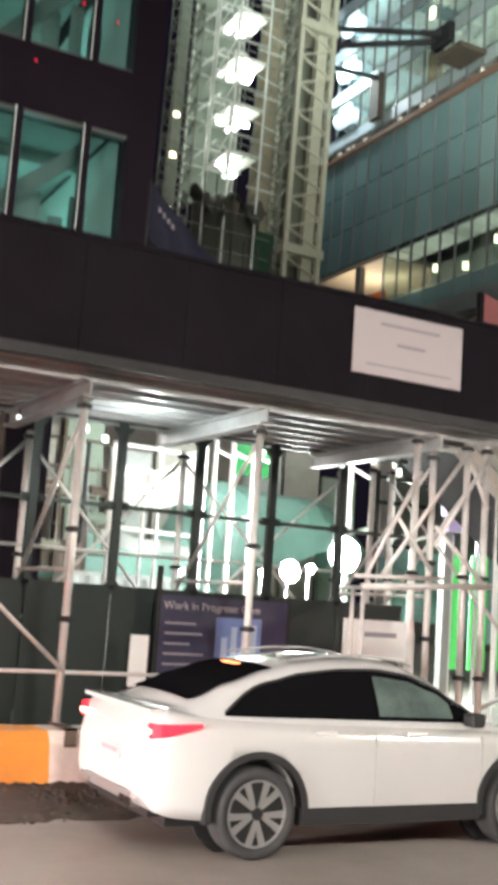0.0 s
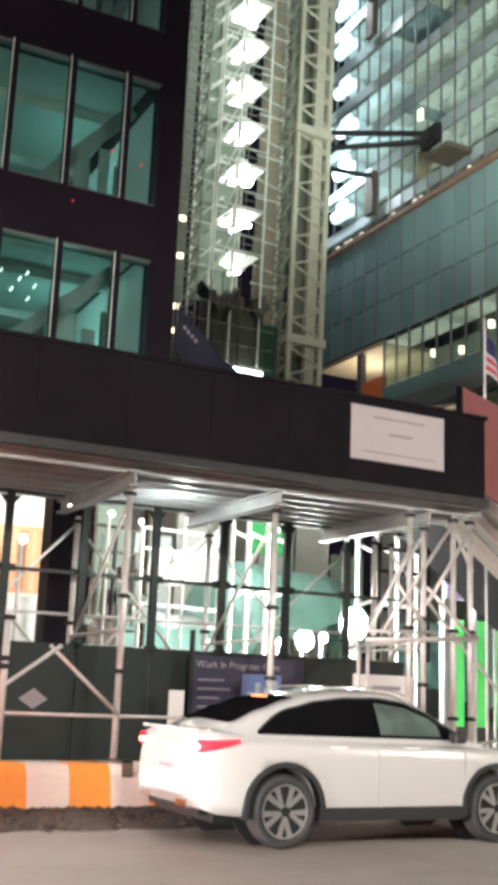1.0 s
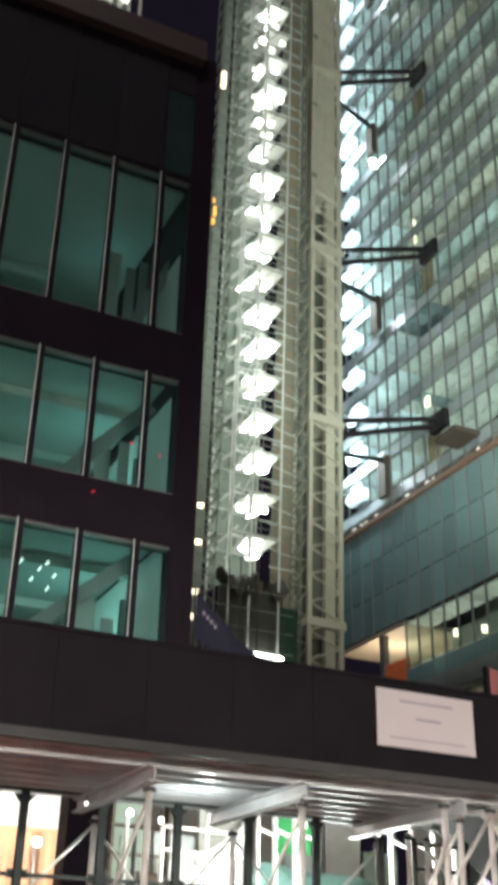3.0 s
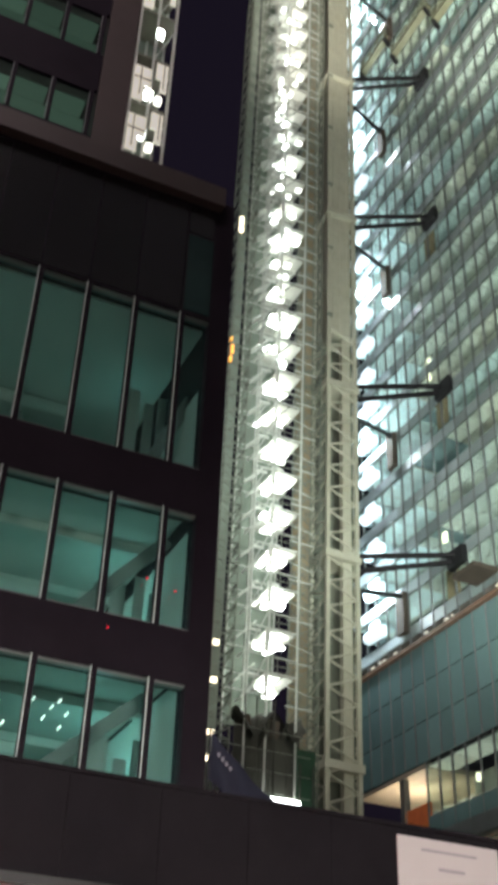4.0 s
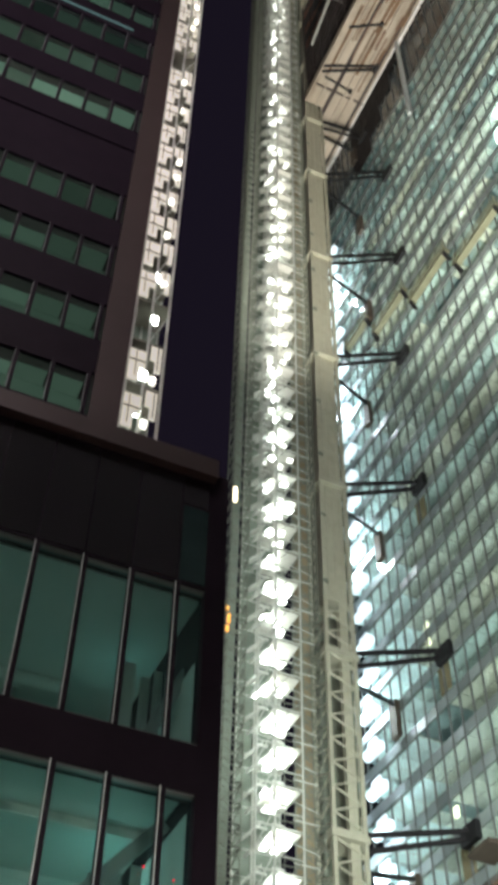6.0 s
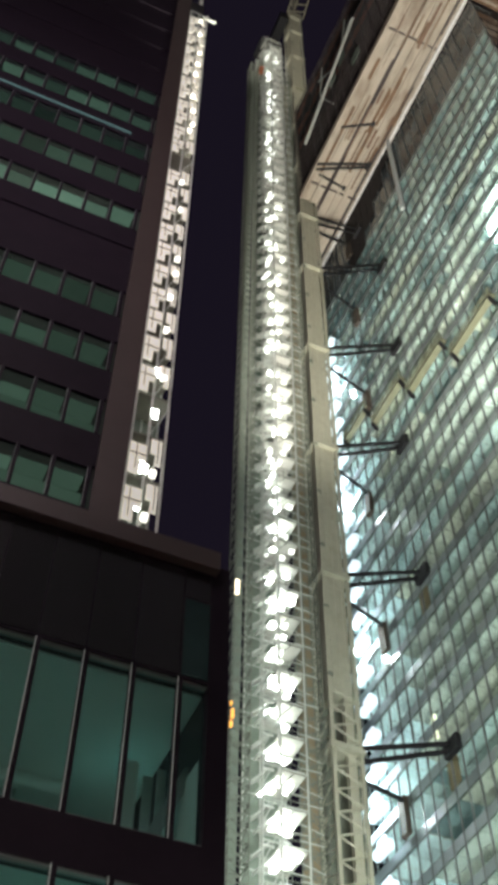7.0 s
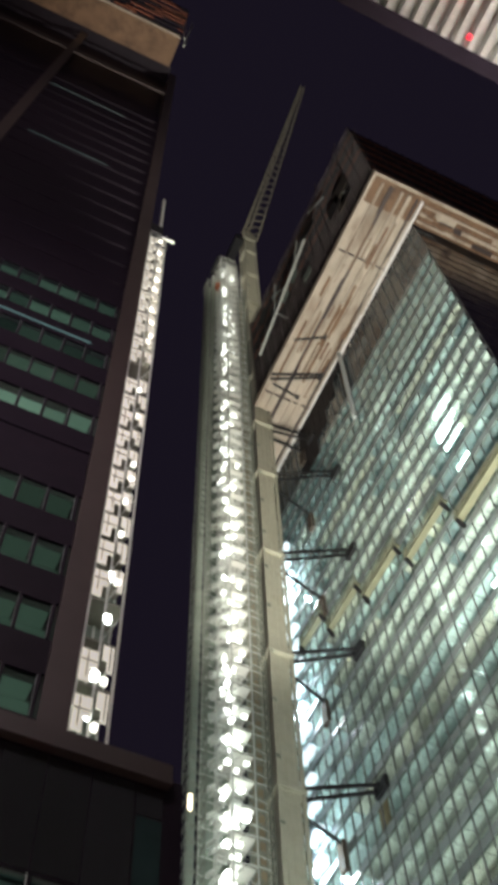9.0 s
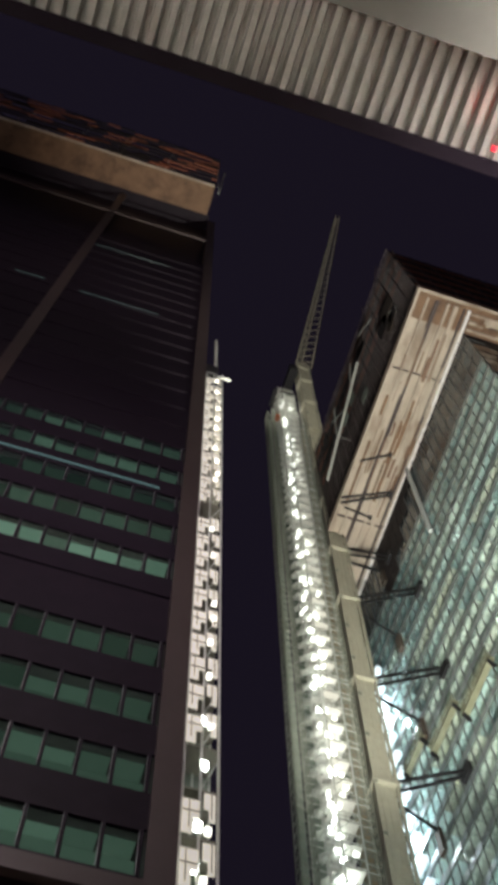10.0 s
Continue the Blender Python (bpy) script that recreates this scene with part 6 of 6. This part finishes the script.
for i in range(NW):
    for j in range(len(prof)):
        k = len(prof)
        a, b = i * k, ((i + 1) % NW) * k
        tyre.f.append((a + j, b + j, b + (j + 1) % k, a + (j + 1) % k))
rim = Shape().tube((0, -0.095, 0), (0, 0.10, 0), 0.282, 36)
spoke = Shape()
for k in range(5):
    a = 2 * math.pi * k / 5 + 0.3
    for off in (-0.17, 0.17):
        c0 = Vector((0.05 * math.cos(a), -0.115, 0.05 * math.sin(a)))
        c1 = Vector((0.276 * math.cos(a + off * 1.5), -0.108, 0.276 * math.sin(a + off * 1.5)))
        d = (c1 - c0).normalized()
        n = Vector((-d.z, 0, d.x))
        w0, w1 = 0.020, 0.032
        v = [c0 - n * w0, c0 + n * w0, c1 + n * w1, c1 - n * w1]
        kk = len(spoke.v)
        spoke.v += [tuple(p) for p in v] + [tuple(p + Vector((0, 0.03, 0))) for p in v]
        spoke.f += [tuple(kk + q for q in f) for f in ((0, 1, 2, 3), (7, 6, 5, 4), (0, 4, 5, 1), (1, 5, 6, 2), (2, 6, 7, 3), (3, 7, 4, 0))]
lipring = Shape()
for i in range(NW):
    a, b = 2 * math.pi * i / NW, 2 * math.pi * (i + 1) / NW
    for r0, r1 in ((0.265, 0.283),):
        k = len(lipring.v)
        lipring.v += [(r * math.cos(t), y, r * math.sin(t)) for t in (a, b) for r in (r0, r1) for y in (-0.118, -0.10)]
        lipring.f += [(k + 0, k + 4, k + 6, k + 2), (k + 2, k + 6, k + 7, k + 3), (k + 0, k + 1, k + 5, k + 4)]
hub = Shape().tube((0, -0.13, 0), (0, -0.1, 0), 0.052, 20)
meshes = [(n, mesh_of(n, s, m)) for n, s, m in (("tyre", tyre, TYRE), ("rim", rim, RIMDARK), ("spokes", spoke, ALLOY), ("rim_lip", lipring, ALLOY), ("hub_cap", hub, RIMDARK))]
meshes[0][1].shade_smooth()
for wx, wy in WHEELS:
    wheel = new("wheel")
    wheel.parent = car
    wheel.location = Vector(at(wx, wy - (0.075 if wy < 0 else -0.075) + (0.12 if wy < 0 else -0.12), 0.385)) - origin(car)
    wheel.rotation_euler = (0, rng.uniform(0, 1), 0 if wy < 0 else math.pi)
    for n, me in meshes:
        o = new(n, me)
        o.parent = wheel
    s = -1 if wy < 0 else 1
    arch = Shape()
    for i in range(24):
        a, b = math.pi * (-0.06 + 1.12 * i / 24), math.pi * (-0.06 + 1.12 * (i + 1) / 24)
        ra, rb = 0.447, 0.505
        k = len(arch.v)
        wy2 = lerp_table(LOWER, wx)[0]
        for t in (a, b):
            for r in (ra, rb):
                for y in (s * (wy2 - 0.10), s * (wy2 + 0.012)):
                    arch.v.append(at(wx + r * math.cos(t), y, 0.40 + r * math.sin(t)))
        arch.f += [(k + 1, k + 5, k + 7, k + 3), (k + 0, k + 1, k + 5, k + 4), (k + 2, k + 6, k + 7, k + 3), (k, k + 4, k + 6, k + 2)]
    part("arch_trim", arch, TRIMBLACK, car)
    part("wheel_well", Shape().tube(at(wx, s * 0.60, 0.42), at(wx, s * 0.64, 0.42), 0.47, 24), TRIMBLACK, car)
for s in (-1, 1):
    part("sill_trim", Shape().box(*at(1.50, min(s * 0.90, s * 0.992), 0.27), *at(3.50, max(s * 0.90, s * 0.992), 0.42)), TRIMBLACK, car, "black lower sill")


def side_glass(x0, x1, zlo, zhi, s, m, name, label=""):
    """A window pane lying on the cabin's side between two height curves."""
    sh = Shape()
    n, r = 16, 5
    for i in range(n + 1):
        x = x0 + (x1 - x0) * i / n
        za, zb = zlo(x), max(zlo(x) + 0.004, zhi(x))
        for j in range(r + 1):
            z = za + (zb - za) * j / r
            sh.v.append(at(x, s * (roof_y(x, z) + 0.010), z))
    for i in range(n):
        for j in range(r):
            a = i * (r + 1) + j
            sh.f.append((a, a + r + 1, a + r + 2, a + 1))
    return part(name, sh, m, car, label, smooth=True)


def win_low(x):
    return 1.185 - 0.012 * (x - 1.0)


def win_high(x):
    zt = lerp_table(ROOF, x)[0] - 0.10
    if x < 1.7:
        zt = min(zt, 1.19 + 0.42 * math.sin(min(1.0, (x - 0.74) / 0.95) * math.pi / 2))
    return zt


for s in (-1, 1):
    side_glass(0.76, 1.742, win_low, win_high, s, CARGLASS, "rear_side_window")
    side_glass(1.742, 2.28, win_low, win_high, s, CARGLASS, "rear_door_window")
    side_glass(2.28, 3.52, win_low, win_high, s, CARGLASS, "front_door_window")
    # opaque pale pane paints the light that shows through the cabin
    view = side_glass(2.36, 3.22, lambda x: win_low(x) + 0.035, lambda x: win_high(x) - 0.045, s, CARGLASS2, "window_view", "front window coloured pale for the light seen through it")
    view.location.y += 0.006 * s
    trim = Shape()
    pts = [at(x, s * (roof_y(x, win_high(x)) + 0.012), win_high(x) + 0.012) for x in [0.76 + 2.72 * i / 24 for i in range(25)]]
    for a, b in zip(pts[:-1], pts[1:]):
        trim.tube(a, b, 0.012, 6, cap=False)
    part("window_trim", trim, TRIMBLACK, car)
    for x in (1.62, 2.62):
        part("door_handle", Shape().box(*at(x, min(s * 0.985, s * 1.02), 1.045), *at(x + 0.22, max(s * 0.985, s * 1.02), 1.075)), WHITE, car, "pale door handle", bevel=0.012)
    for x in (2.28, 3.52):
        seam = Shape()
        for i in range(8):
            z0, z1 = 0.44 + 0.075 * i, 0.44 + 0.075 * (i + 1)
            w = lerp_table(LOWER, x)[0]
            seam.box(*at(x, min(s * (w - 0.05), s * (w + 0.0015)), z0), *at(x + 0.006, max(s * (w - 0.05), s * (w + 0.0015)), z1))
        part("door_seam", seam, SEAM, car)
    m = Shape()
    m.box(*at(3.30, min(s * 0.93, s * 1.10), 1.13), *at(3.46, max(s * 0.93, s * 1.10), 1.26))
    part("mirror", m, TRIMBLACK, car, "door mirror", bevel=0.03)
    # tail lamps wrap round the rear corners
    tl = Shape()
    for i in range(9):
        x = 0.10 + 0.05 * i
        w = lerp_table(LOWER, x)[0] + 0.022
        h = 0.062 * (1 - 0.10 * i)
        zc = 1.05 + 0.008 * i
        tl.v += [at(x, s * (w - 0.12), zc - h), at(x, s * w, zc - h), at(x, s * (w - 0.004), zc + h), at(x, s * (w - 0.12), zc + h)]
    for i in range(8):
        k = 4 * i
        tl.f += [(k + j, k + (j + 1) % 4, k + 4 + (j + 1) % 4, k + 4 + j) for j in range(4)]
    tl.f += [(0, 1, 2, 3), (35, 34, 33, 32)]
    part("tail_lamp", tl, TAILRED, car, "lit red tail lamp")
    part("lamp_core", Shape().box(*at(0.065, min(s * 0.50, s * 0.82), 1.02), *at(0.12, max(s * 0.50, s * 0.82), 1.06)), TAILCORE, car)
# rear details
rw = Shape()
n, r = 12, 8
for i in range(n + 1):
    x = 0.50 + 0.86 * i / n
    zt, wr = lerp_table(ROOF, x)
    for j in range(r + 1):
        y = (-1 + 2 * j / r) * (wr - 0.06)
        rw.v.append(at(x, y, zt + 0.028 - 0.028 * (abs(y) / wr) ** 2))
for i in range(n):
    for j in range(r):
        a = i * (r + 1) + j
        rw.f.append((a, a + r + 1, a + r + 2, a + 1))
part("rear_window", rw, CARGLASS, car, "sloping dark rear window", smooth=True)
part("boot_lip", Shape().beam(at(0.17, -0.80, 1.205), at(0.17, 0.80, 1.205), 0.16, 0.035), CARWHITE, car)
part("brake_lamp", Shape().box(*at(1.20, -0.14, 1.585), *at(1.26, 0.14, 1.60)), BRAKEAMBER, car, "high orange-red brake lamp")
part("rear_bumper", Shape().box(*at(0.065, -0.58, 0.42), *at(0.16, 0.58, 0.52)), SILVER, car, "silver lower bumper insert", bevel=0.02)
part("lower_valance", Shape().box(*at(0.18, -0.70, 0.33), *at(0.45, 0.70, 0.41)), TRIMBLACK, car)
for y in (-0.52, 0.52):
    part("exhaust", Shape().box(*at(0.04, y - 0.13, 0.405), *at(0.13, y + 0.13, 0.475)), CHROME, car)
part("plate", Shape().box(*at(0.066, -0.26, 0.74), *at(0.09, 0.26, 0.86)), SIGNWHITE, car)
part("plate_bar", Shape().box(*at(0.061, -0.18, 0.78), *at(0.0655, 0.18, 0.82)), SIGNBAR, car)
for s in (-1, 1):
    rail = Shape()
    pts = [at(x, s * (lerp_table(ROOF, x)[1] - 0.04), lerp_table(ROOF, x)[0] + 0.035) for x in [1.5 + 1.4 * i / 14 for i in range(15)]]
    for a, b in zip(pts[:-1], pts[1:]):
        rail.tube(a, b, 0.011, 6, cap=False)
    part("roof_rail", rail, SEAM, car)
for s in (-1, 1):
    part("head_lamp", Shape().box(*at(4.60, min(s * 0.55, s * 0.86), 0.76), *at(4.78, max(s * 0.55, s * 0.86), 0.84)), ALLOY, car, bevel=0.02)
